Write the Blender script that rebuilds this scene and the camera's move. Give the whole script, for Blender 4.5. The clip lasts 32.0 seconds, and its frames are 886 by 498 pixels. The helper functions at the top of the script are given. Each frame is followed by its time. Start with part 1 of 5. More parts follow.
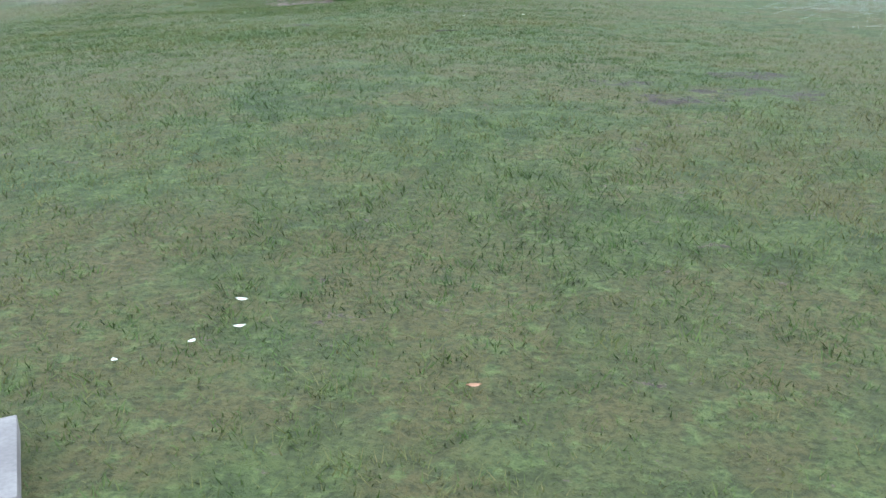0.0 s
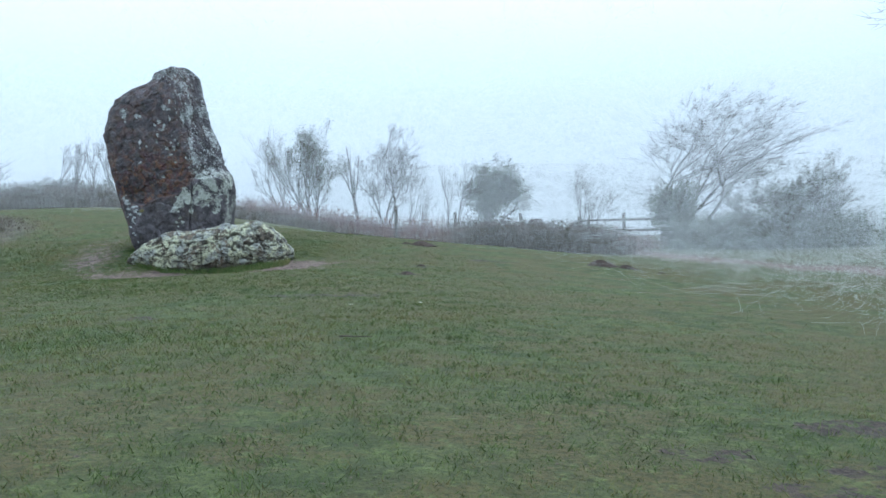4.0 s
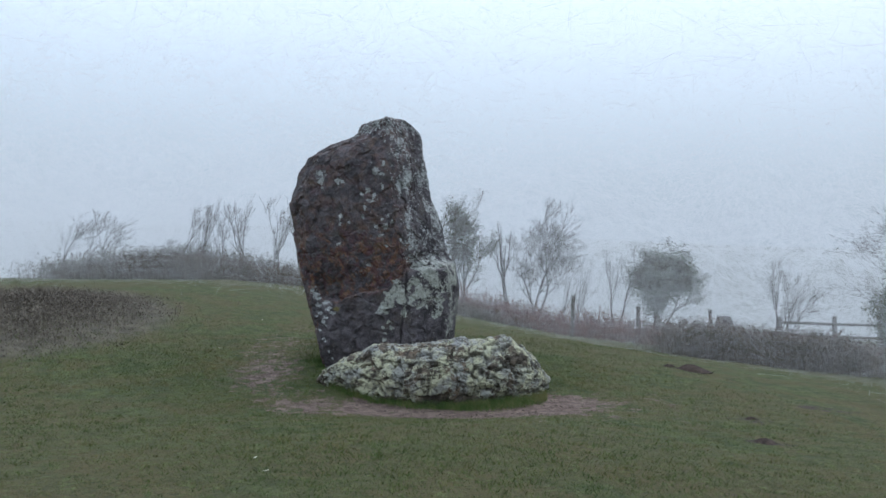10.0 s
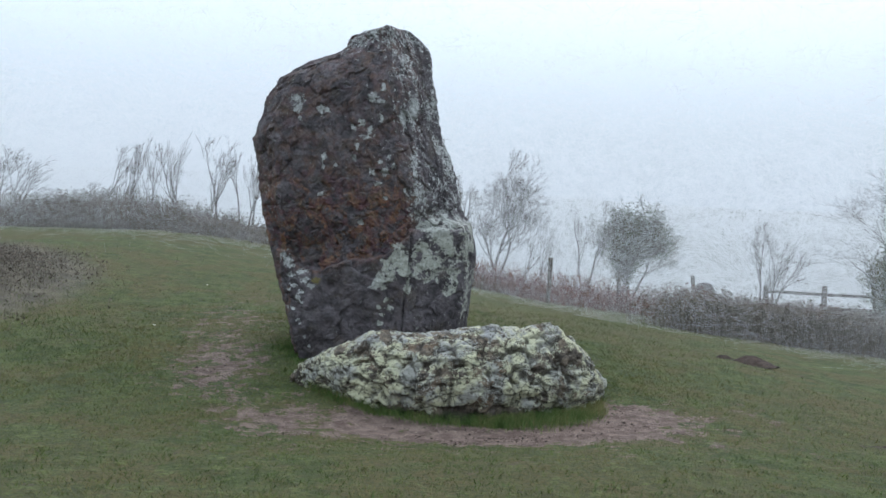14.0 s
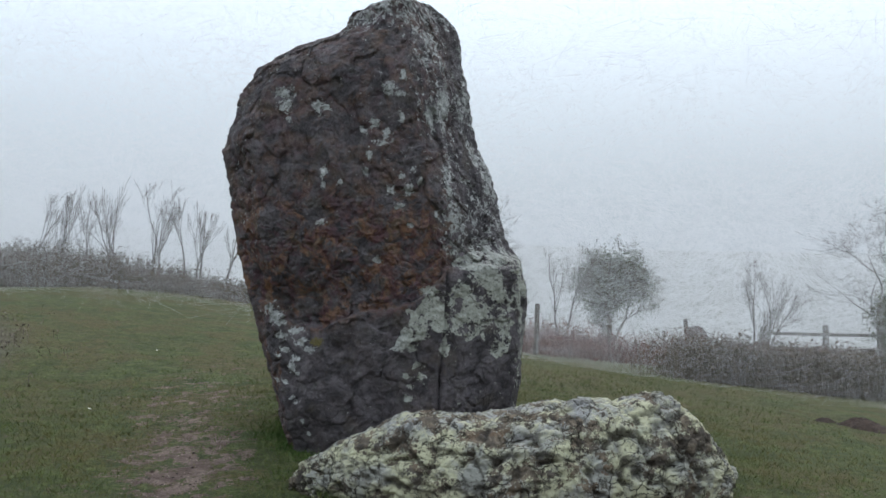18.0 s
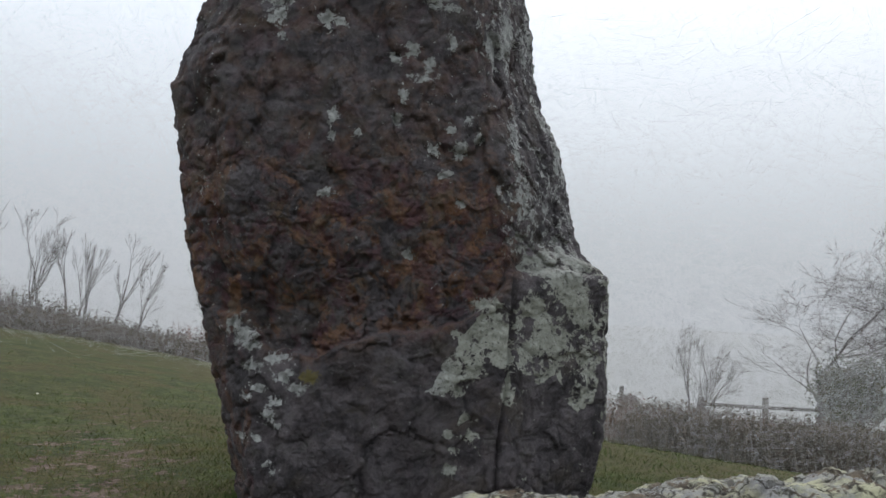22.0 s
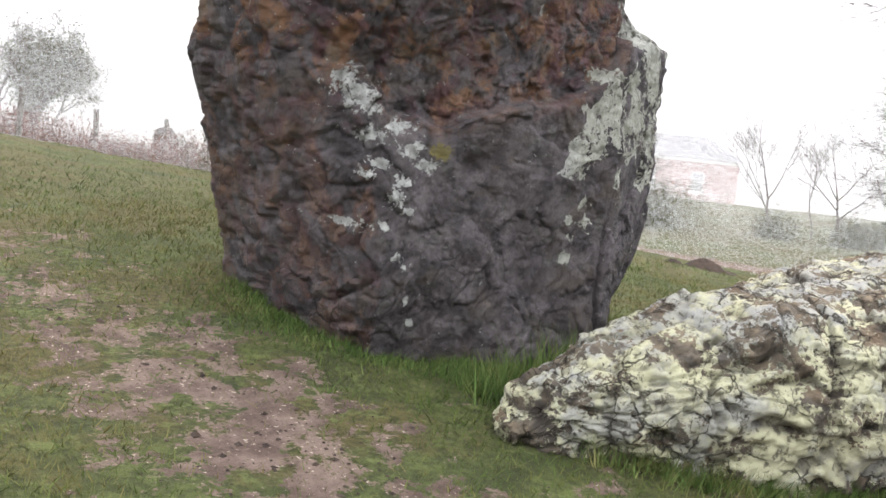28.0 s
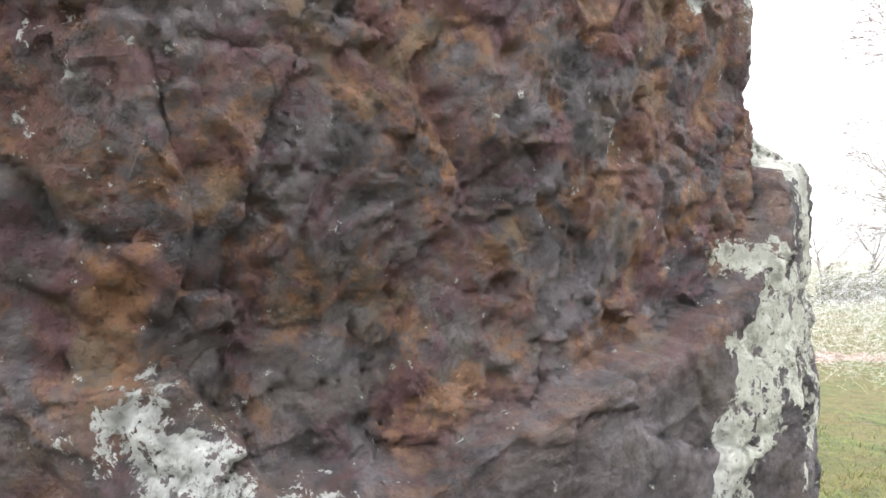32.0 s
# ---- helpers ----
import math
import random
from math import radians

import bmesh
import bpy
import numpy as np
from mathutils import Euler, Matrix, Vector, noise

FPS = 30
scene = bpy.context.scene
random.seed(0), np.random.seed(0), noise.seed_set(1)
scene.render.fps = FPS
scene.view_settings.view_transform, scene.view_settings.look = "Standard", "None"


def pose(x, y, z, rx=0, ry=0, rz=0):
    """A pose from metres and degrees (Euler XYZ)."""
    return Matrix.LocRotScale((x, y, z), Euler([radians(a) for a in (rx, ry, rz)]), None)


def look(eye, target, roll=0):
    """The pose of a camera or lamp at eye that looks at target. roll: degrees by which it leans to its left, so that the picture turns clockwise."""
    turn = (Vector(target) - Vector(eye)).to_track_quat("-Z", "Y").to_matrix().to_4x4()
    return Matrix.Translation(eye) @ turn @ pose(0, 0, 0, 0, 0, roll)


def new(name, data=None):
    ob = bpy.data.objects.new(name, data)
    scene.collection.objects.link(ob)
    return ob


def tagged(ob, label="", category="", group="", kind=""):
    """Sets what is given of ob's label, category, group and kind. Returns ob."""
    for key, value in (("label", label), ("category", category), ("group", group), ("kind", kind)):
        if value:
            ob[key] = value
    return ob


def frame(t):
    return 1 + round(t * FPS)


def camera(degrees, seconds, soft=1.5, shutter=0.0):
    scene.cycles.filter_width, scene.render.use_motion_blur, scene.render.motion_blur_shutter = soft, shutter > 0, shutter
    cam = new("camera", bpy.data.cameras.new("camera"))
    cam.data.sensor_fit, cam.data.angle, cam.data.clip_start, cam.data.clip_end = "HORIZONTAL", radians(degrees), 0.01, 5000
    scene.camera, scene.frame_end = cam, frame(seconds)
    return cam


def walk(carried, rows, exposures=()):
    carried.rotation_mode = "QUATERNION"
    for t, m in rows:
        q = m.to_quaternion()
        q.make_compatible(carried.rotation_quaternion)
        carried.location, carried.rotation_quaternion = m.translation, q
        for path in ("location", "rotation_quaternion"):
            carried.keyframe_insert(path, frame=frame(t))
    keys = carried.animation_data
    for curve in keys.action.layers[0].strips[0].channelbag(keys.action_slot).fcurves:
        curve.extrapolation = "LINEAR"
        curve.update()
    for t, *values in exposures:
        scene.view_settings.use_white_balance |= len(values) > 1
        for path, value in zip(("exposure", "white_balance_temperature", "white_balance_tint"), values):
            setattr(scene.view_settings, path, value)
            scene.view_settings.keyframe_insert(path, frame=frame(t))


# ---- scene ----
cam = camera(47.6, 32.0)
METRES, EYE, TILT, LEAN, TURN = 27.0, 1.6, -13.4, 0.0, 0.0
# the first steps, as eye, target and roll
FIRST = [
    (0.0, (0.769, -0.796, 1.77), (0.543, 1.109, 1.205), -4.5),
    (0.2, (0.684, -0.759, 1.786), (0.644, 1.183, 1.31), 0.4),
    (0.5, (0.62, -0.56, 1.77), (0.76, 1.40, 1.39), -1.2),
    (1.0, (0.545, -0.287, 1.762), (0.732, 1.683, 1.476), 0.9),
    (1.5, (0.547, 0.083, 1.761), (0.739, 2.061, 1.536), -0.6),
    (2.0, (0.399, 0.499, 1.802), (0.648, 2.472, 1.592), -1.7),
    (2.5, (0.285, 1.128, 1.856), (0.478, 3.114, 1.714), -0.6),
    (3.0, (0.083, 1.73, 1.922), (0.199, 3.723, 1.801), -0.3),
    (3.5, (-0.203, 2.184, 1.967), (-0.085, 4.178, 1.863), -2.5),
]
ROWS = [
    (5.5, -0.0546, 0.1442, 0.0648, -11.72, 10.22, 2.88),
    (6.0, -0.0657, 0.1641, 0.0712, -7.47, 10.75, 1.42),
    (6.5, -0.0754, 0.1766, 0.0777, -4.75, 12.68, 2.24),
    (7.0, -0.0818, 0.195, 0.0835, -2.87, 12.78, 0.55),
    (7.5, -0.0877, 0.2116, 0.0876, -2.01, 12.0, -0.89),
    (8.0, -0.0957, 0.2299, 0.0914, -4.29, 12.49, 2.74),
    (8.5, -0.1017, 0.2489, 0.0974, -4.72, 12.4, 2.23),
    (9.0, -0.1115, 0.2675, 0.1025, -3.66, 12.9, 0.79),
    (9.5, -0.1182, 0.2862, 0.1088, -2.95, 12.72, 0.95),
    (10.0, -0.1217, 0.3057, 0.1159, -0.8, 14.55, 0.25),
    (10.5, -0.1283, 0.323, 0.1183, 0.62, 14.21, 0.87),
    (11.0, -0.1321, 0.3417, 0.1224, -0.05, 11.86, 1.54),
    (11.5, -0.135, 0.36, 0.1281, -1.71, 11.05, 0.27),
    (12.0, -0.1415, 0.3756, 0.1321, -2.66, 10.8, 1.73),
    (12.5, -0.1453, 0.3938, 0.1364, -5.22, 9.61, 0.8),
    (13.0, -0.1496, 0.4113, 0.1412, -5.23, 9.26, -0.55),
    (13.5, -0.1556, 0.4276, 0.1472, -4.62, 9.92, 1.39),
    (14.0, -0.157, 0.4454, 0.1529, -5.02, 11.83, -0.28),
    (14.5, -0.161, 0.4596, 0.1574, -4.4, 13.14, -1.38),
    (16.5, -0.1772, 0.5229, 0.1713, -5.77, 12.7, 1.08),
    (17.0, -0.1767, 0.537, 0.173, -5.73, 13.69, 0.61),
    (17.5, -0.1785, 0.5488, 0.1742, -5.99, 14.24, 0.7),
    (18.0, -0.1801, 0.5632, 0.1755, -7.89, 14.67, 2.18),
    (18.5, -0.1805, 0.5773, 0.1763, -7.77, 15.98, -0.34),
    (19.0, -0.1846, 0.5897, 0.1781, -6.9, 17.19, -0.68),
    (19.5, -0.1855, 0.6007, 0.18, -7.51, 19.04, 1.09),
    (20.0, -0.1855, 0.6147, 0.1816, -8.23, 20.3, -0.26),
    (20.5, -0.1896, 0.6295, 0.1829, -10.21, 18.94, -0.11),
    (21.0, -0.1917, 0.645, 0.1845, -14.28, 17.95, 0.36),
    (21.5, -0.1931, 0.6603, 0.1876, -13.93, 18.48, 0.47),
    (22.0, -0.2005, 0.6764, 0.1889, -14.78, 18.23, 1.58),
    (22.5, -0.2042, 0.6908, 0.1905, -19.2, 13.51, 2.02),
    (23.0, -0.2067, 0.7049, 0.1937, -23.75, 8.91, 3.47),
    (23.5, -0.2126, 0.713, 0.1938, -29.17, 5.21, 7.86),
    (24.0, -0.2195, 0.7193, 0.1944, -41.47, -0.29, 9.05),
    (24.5, -0.2273, 0.7243, 0.1956, -47.77, -3.22, 9.26),
    (26.5, -0.2685, 0.7436, 0.2018, -48.27, -1.58, 8.13),
    (27.0, -0.2818, 0.7477, 0.2024, -48.01, -0.79, 8.73),
    (27.5, -0.2894, 0.7554, 0.2054, -46.5, -0.67, 7.28),
    (28.0, -0.2938, 0.7636, 0.2091, -46.53, 1.16, 3.93),
    (28.5, -0.2931, 0.7743, 0.2125, -48.18, 1.58, 7.77),
    (29.0, -0.2856, 0.7831, 0.2164, -49.64, 1.36, 11.25),
    (29.5, -0.2742, 0.7879, 0.2204, -51.36, 1.29, 10.59),
    (30.0, -0.2622, 0.7967, 0.2238, -52.91, 0.77, 12.48),
    (30.5, -0.2504, 0.8037, 0.2279, -53.34, 0.81, 11.73),
    (31.0, -0.2371, 0.8119, 0.2319, -48.52, 2.75, 10.1),
    (31.5, -0.2278, 0.823, 0.2359, -48.35, 4.1, 13.05),
    (32.0, -0.2199, 0.8313, 0.2401, -49.04, 5.87, 13.0),
]
WALK = [(t, look(a, b, roll)) for t, a, b, roll in FIRST]
WALK += [(t, pose(0, 0, EYE, TILT, LEAN, TURN) @ pose(METRES * x, METRES * y, METRES * z, 90 + pitch, roll, yaw)) for t, x, y, z, yaw, pitch, roll in ROWS]
walk(cam, WALK, exposures=[(0.0, 1.2, 5350, 3.0), (2.0, 0.95, 5300, 4.0), (3.0, 0.62, 5250, 4.5), (6.0, 0.4, 5600, 9.0), (7.0, 0.15, 5650, 10.5), (8.0, 0.18, 5750, 11.0), (9.0, 0.12, 5750, 11.5), (10.0, -0.05, 5700, 12.0), (11.0, 0.05, 5800, 12.0), (12.0, 0.22, 5850, 12.0), (14.0, 0.27, 5850, 11.5), (17.0, 0.05, 6050, 12.0), (19.0, -0.12, 6150, 13.0), (20.0, -0.32, 6250, 14.0), (22.0, -0.2, 6450, 15.0), (24.0, 0.95, 6700, 17.0), (27.0, 1.2, 6850, 19.0), (29.0, 1.35, 6850, 19.0), (31.0, 1.85, 6900, 19.0), (32.0, 2.1, 6950, 18.0)])

# ---- light: fog under an overcast sky ----
SUN_AZ, SUN_EL = radians(35), radians(55)
world = bpy.data.worlds.new("overcast")
scene.world = world
world.use_nodes = True
wn = world.node_tree.nodes
wl = world.node_tree.links
sky = wn.new("ShaderNodeTexSky")
sky.sky_type, sky.sun_disc = "NISHITA", False
sky.sun_elevation, sky.sun_rotation = SUN_EL, SUN_AZ
sky.dust_density, sky.air_density = 6.0, 1.0
wmix = wn.new("ShaderNodeMix")
wmix.data_type = "RGBA"
wmix.inputs[0].default_value = 0.86
wl.new(sky.outputs[0], wmix.inputs[6])
wmix.inputs[7].default_value = (7.6, 8.5, 8.9, 1)
# an overcast sky is brighter overhead than near the horizon
wdir, wsep, wramp, wgrade = wn.new("ShaderNodeTexCoord"), wn.new("ShaderNodeSeparateXYZ"), wn.new("ShaderNodeMapRange"), wn.new("ShaderNodeMix")
wl.new(wdir.outputs["Generated"], wsep.inputs[0])
wl.new(wsep.outputs["Z"], wramp.inputs["Value"])
wramp.inputs["From Min"].default_value, wramp.inputs["From Max"].default_value = 0.0, 0.45
wramp.inputs["To Min"].default_value, wramp.inputs["To Max"].default_value = 0.33, 1.28
wgrade.data_type, wgrade.blend_type = "RGBA", "MULTIPLY"
wgrade.inputs[0].default_value = 1.0
wl.new(wmix.outputs[2], wgrade.inputs[6])
wl.new(wramp.outputs[0], wgrade.inputs[7])
wl.new(wgrade.outputs[2], wn["Background"].inputs[0])
wn["Background"].inputs[1].default_value = 0.155
sun = new("sun", bpy.data.lights.new("sun", "SUN"))
sun.data.energy, sun.data.angle, sun.data.color = 0.6, radians(40), (1.0, 0.96, 0.9)
sun.matrix_world = look((0, 0, 0), (-math.sin(SUN_AZ) * math.cos(SUN_EL), -math.cos(SUN_AZ) * math.cos(SUN_EL), -math.sin(SUN_EL)))

# ---- helpers of this scene ----
def fast_mesh(name, verts, faces, smooth=True):
    """A mesh from arrays; faces all have the same number of corners."""
    me = bpy.data.meshes.new(name)
    verts, faces = np.asarray(verts, np.float32), np.asarray(faces, np.int32)
    n, k = faces.shape
    me.vertices.add(len(verts))
    me.vertices.foreach_set("co", verts.ravel())
    me.loops.add(n * k)
    me.loops.foreach_set("vertex_index", faces.ravel())
    me.polygons.add(n)
    me.polygons.foreach_set("loop_start", np.arange(n, dtype=np.int32) * k)
    me.polygons.foreach_set("loop_total", np.full(n, k, np.int32))
    me.polygons.foreach_set("use_smooth", np.full(n, smooth))
    me.update(calc_edges=True)
    return me


def field(me, name, values):
    """A float for each vertex, that a material reads."""
    me.attributes.new(name, "FLOAT", "POINT").data.foreach_set("value", np.asarray(values, np.float32))


def part(name, me, mat, parent=None, label=""):
    """One mesh object; me is a mesh or a bmesh."""
    if isinstance(me, bmesh.types.BMesh):
        bm, me = me, bpy.data.meshes.new(name)
        bm.to_mesh(me)
        bm.free()
    if mat and not me.materials:
        me.materials.append(mat)
    ob = new(name, me)
    if parent:
        ob.parent = parent
    return tagged(ob, label)


def empty(name, place=(0, 0, 0)):
    ob = new(name)
    ob.location = place
    ob.empty_display_size = 0.2
    return ob


TABLE = np.random.default_rng(12).permutation(512)
GRADS = np.random.default_rng(13).normal(0, 1, (512, 3))
GRADS /= np.linalg.norm(GRADS, axis=1, keepdims=True)


def lattice(p):
    """Gradient noise of about -1 to 1 at many points at once."""
    c = np.floor(p).astype(int)
    f = p - c
    s = f * f * f * (f * (f * 6 - 15) + 10)
    out = np.zeros(len(p))
    for dx in (0, 1):
        for dy in (0, 1):
            for dz in (0, 1):
                k = TABLE[(TABLE[(TABLE[(c[:, 0] + dx) & 511] + c[:, 1] + dy) & 511] + c[:, 2] + dz) & 511]
                w = (s[:, 0] if dx else 1 - s[:, 0]) * (s[:, 1] if dy else 1 - s[:, 1]) * (s[:, 2] if dz else 1 - s[:, 2])
                out += w * (GRADS[k] * (f - (dx, dy, dz))).sum(1)
    return out * 1.6


def fbm(points, scale, octaves=3, seed=0.0, gain=0.5):
    """Layered noise of about -1 to 1 at each point."""
    points = np.asarray(points, float)
    out, total, amp = np.zeros(len(points)), 0.0, 1.0
    for k in range(octaves):
        out += amp * lattice(points * (scale * 2 ** k) + (seed, -1.7 * seed, 3.1 * k + 0.4 * seed))
        total += amp
        amp *= gain
    return out / total


def waves(x, y, scale, seed):
    """Cheap rolling noise of about -1 to 1 on the plan, for many points at once."""
    r = np.random.default_rng(seed)
    out = np.zeros_like(x)
    for k in range(9):
        a, p = r.uniform(0, 2 * np.pi), r.uniform(0, 2 * np.pi, 2)
        f = r.uniform(0.6, 1.9) / scale
        out += np.sin((x * np.cos(a) + y * np.sin(a)) * f + p[0] + 1.3 * np.sin((y * np.cos(a) - x * np.sin(a)) * f * 0.7 + p[1]))
    return out / 4.2


def smooth_step(a, b, v):
    k = np.clip((v - a) / (b - a), 0, 1)
    return k * k * (3 - 2 * k)


def quads(rows, cols, wrap):
    """Faces of a net of rows x cols vertices; wrap joins the last column to the first."""
    i, j = np.meshgrid(np.arange(rows - 1), np.arange(cols if wrap else cols - 1), indexing="ij")
    k = (j + 1) % cols
    return np.stack([i * cols + j, i * cols + k, (i + 1) * cols + k, (i + 1) * cols + j], -1).reshape(-1, 4)


# ---- materials ----
class Nodes:
    """A short way to write node materials."""

    def __init__(self, name, rough=0.9, spec=0.3):
        self.mat = bpy.data.materials.new(name)
        self.mat.use_nodes = True
        self.t = self.mat.node_tree
        self.bsdf = self.t.nodes["Principled BSDF"]
        self.bsdf.inputs["Roughness"].default_value = rough
        self.bsdf.inputs["Specular IOR Level"].default_value = spec
        self.place = self.add("ShaderNodeNewGeometry").outputs["Position"]

    def add(self, kind):
        return self.t.nodes.new(kind)

    def link(self, a, b):
        if hasattr(a, "is_output"):
            self.t.links.new(a, b)
        else:
            b.default_value = a

    def noise(self, scale, detail=4.0, rough=0.55, stretch=None, warp=0.0, offset=0.0):
        n = self.add("ShaderNodeTexNoise")
        n.inputs["Scale"].default_value, n.inputs["Detail"].default_value = scale, detail
        n.inputs["Roughness"].default_value, n.inputs["Distortion"].default_value = rough, warp
        v = self.place
        if stretch or offset:
            m = self.add("ShaderNodeMapping")
            m.inputs["Scale"].default_value = stretch or (1, 1, 1)
            m.inputs["Location"].default_value = (offset, offset * 0.7, -offset)
            self.link(v, m.inputs["Vector"])
            v = m.outputs[0]
        self.link(v, n.inputs["Vector"])
        return n.outputs["Fac"]

    def cells(self, scale, feature="F1", out="Distance", warp=0.0):
        n = self.add("ShaderNodeTexVoronoi")
        n.feature = feature
        n.inputs["Scale"].default_value = scale
        v = self.place
        if warp:
            w, m = self.add("ShaderNodeTexNoise"), self.add("ShaderNodeVectorMath")
            w.inputs["Scale"].default_value, w.inputs["Detail"].default_value = scale * 1.3, 3.0
            self.link(v, w.inputs["Vector"])
            m.operation = "MULTIPLY_ADD"
            self.link(w.outputs["Color"], m.inputs[0])
            m.inputs[1].default_value = (warp, warp, warp)
            self.link(v, m.inputs[2])
            v = m.outputs[0]
        self.link(v, n.inputs["Vector"])
        return n.outputs[out]

    def attr(self, name):
        n = self.add("ShaderNodeAttribute")
        n.attribute_name = name
        return n.outputs["Fac"]

    def math(self, op, a, b=0.0, c=0.0):
        n = self.add("ShaderNodeMath")
        n.operation = op
        for v, i in zip((a, b, c), n.inputs):
            self.link(v, i)
        return n.outputs[0]

    def step(self, v, lo, hi, a=0.0, b=1.0):
        n = self.add("ShaderNodeMapRange")
        n.interpolation_type = "SMOOTHSTEP"
        for x, i in zip((v, lo, hi, a, b), n.inputs):
            self.link(x, i)
        return n.outputs[0]

    def mix(self, fac, a, b):
        n = self.add("ShaderNodeMix")
        n.data_type = "RGBA"
        for v, i in zip((fac, a, b), (n.inputs[0], n.inputs[6], n.inputs[7])):
            self.link((*v, 1) if isinstance(v, tuple) else v, i)
        return n.outputs[2]

    def bump(self, height, strength, distance, normal=None):
        n = self.add("ShaderNodeBump")
        n.inputs["Strength"].default_value, n.inputs["Distance"].default_value = strength, distance
        self.link(height, n.inputs["Height"])
        if normal:
            self.link(normal, n.inputs["Normal"])
        return n.outputs[0]

    def done(self, colour, normal=None, rough=None):
        self.link((*colour, 1) if isinstance(colour, tuple) else colour, self.bsdf.inputs["Base Color"])
        if normal:
            self.link(normal, self.bsdf.inputs["Normal"])
        if rough is not None:
            self.link(rough, self.bsdf.inputs["Roughness"])
        return self.mat


def plain(name, colour, dark, scale=6.0, rough=0.85, bump=0.004, spec=0.3):
    """A surface of two mixed tones with fine grain."""
    n = Nodes(name, rough, spec)
    v = n.noise(scale, 6, 0.6)
    g = n.noise(scale * 9, 4, 0.6)
    c = n.mix(n.step(v, 0.35, 0.68), dark, colour)
    c = n.mix(n.step(g, 0.3, 0.75, 0.0, 0.35), c, tuple(0.5 * k for k in dark))
    return n.done(c, n.bump(g, 0.6, bump))


def make_standing_stone():
    n = Nodes("dark_ironstone", 0.82, 0.3)
    mid, fine, grit = n.noise(7, 6, 0.62, warp=0.6), n.noise(34, 6, 0.7), n.noise(95, 4, 0.7, offset=2.0)
    c = n.mix(n.step(mid, 0.36, 0.64), (0.046, 0.040, 0.043), (0.132, 0.114, 0.119))
    c = n.mix(n.step(n.noise(3.2, 6, 0.66, warp=0.5, offset=5.0), 0.54, 0.62, 0.0, 0.5), c, (0.098, 0.080, 0.062))
    # rust and plum where the face is broken back
    rust = n.math("MULTIPLY", n.attr("rust"), n.step(n.noise(4.6, 8, 0.7, warp=0.6, offset=9.0), 0.44, 0.56))
    warm = n.mix(n.step(n.noise(8, 8, 0.72, offset=2.0), 0.44, 0.56), (0.125, 0.048, 0.038), (0.25, 0.118, 0.054))
    warm = n.mix(n.step(n.noise(5, 7, 0.7, offset=33.0), 0.52, 0.60, 0.0, 0.8), warm, (0.17, 0.115, 0.062))
    c = n.mix(n.math("MULTIPLY", rust, 0.7), c, warm)
    plum = n.math("MULTIPLY", n.attr("rust"), n.step(n.noise(6.5, 7, 0.68, warp=0.5, offset=17.0), 0.53, 0.60, 0.0, 0.7))
    c = n.mix(plum, c, (0.100, 0.048, 0.058))
    c = n.mix(n.step(n.noise(9, 8, 0.72, warp=0.4, offset=11.0), 0.54, 0.62, 0.0, 0.65), c, (0.105, 0.096, 0.090))
    c = n.mix(n.step(fine, 0.36, 0.50, 0.45, 0.0), c, (0.020, 0.015, 0.015))
    c = n.mix(n.step(grit, 0.58, 0.70, 0.0, 0.35), c, (0.15, 0.13, 0.12))
    crack = n.math("MULTIPLY", n.step(n.cells(5.5, "DISTANCE_TO_EDGE", warp=0.12), 0.0, 0.03, 1.0, 0.0), n.step(n.noise(2.6, 4, 0.6, offset=27.0), 0.50, 0.64))
    c = n.mix(n.math("MULTIPLY", crack, 0.7), c, (0.018, 0.014, 0.014))
    # pale crust lichen
    edge = n.math("ADD", n.math("MULTIPLY", n.math("SUBTRACT", n.noise(25, 8, 0.74, warp=0.3), 0.5), 3.5), n.math("MULTIPLY", n.math("SUBTRACT", grit, 0.5), 0.6))
    lich = n.step(n.math("ADD", n.attr("lichen"), edge), 0.50, 0.58)
    pale = n.mix(n.step(n.noise(22, 5, 0.6, offset=3.0), 0.35, 0.7), (0.28, 0.28, 0.265), (0.50, 0.50, 0.475))
    pale = n.mix(n.math("MULTIPLY", n.attr("green"), 0.5), pale, (0.37, 0.37, 0.28))
    pale = n.mix(n.step(n.noise(60, 4, 0.65, offset=7.0), 0.58, 0.68, 0.0, 0.75), pale, (0.09, 0.08, 0.075))
    c = n.mix(lich, c, pale)
    yel = n.step(n.math("ADD", n.attr("yellow"), n.math("MULTIPLY", n.math("SUBTRACT", n.noise(26, 6, 0.72, offset=6.0), 0.5), 1.8)), 0.5, 0.7, 0.0, 0.7)
    c = n.mix(yel, c, (0.17, 0.14, 0.03))
    b = n.bump(mid, 0.4, 0.025)
    b = n.bump(n.math("SUBTRACT", 1.0, crack), 0.7, 0.02, b)
    b = n.bump(n.cells(17, warp=0.06), 0.45, 0.014, b)
    b = n.bump(n.cells(52, warp=0.02), 0.8, 0.008, b)
    b = n.bump(n.noise(18, 10, 0.76, warp=0.2, offset=4.0), 1.0, 0.028, b)
    b = n.bump(fine, 1.0, 0.014, b)
    b = n.bump(grit, 0.7, 0.005, b)
    b = n.bump(lich, 0.4, 0.004, b)
    return n.done(c, b, n.step(fine, 0.3, 0.7, 0.55, 0.95))


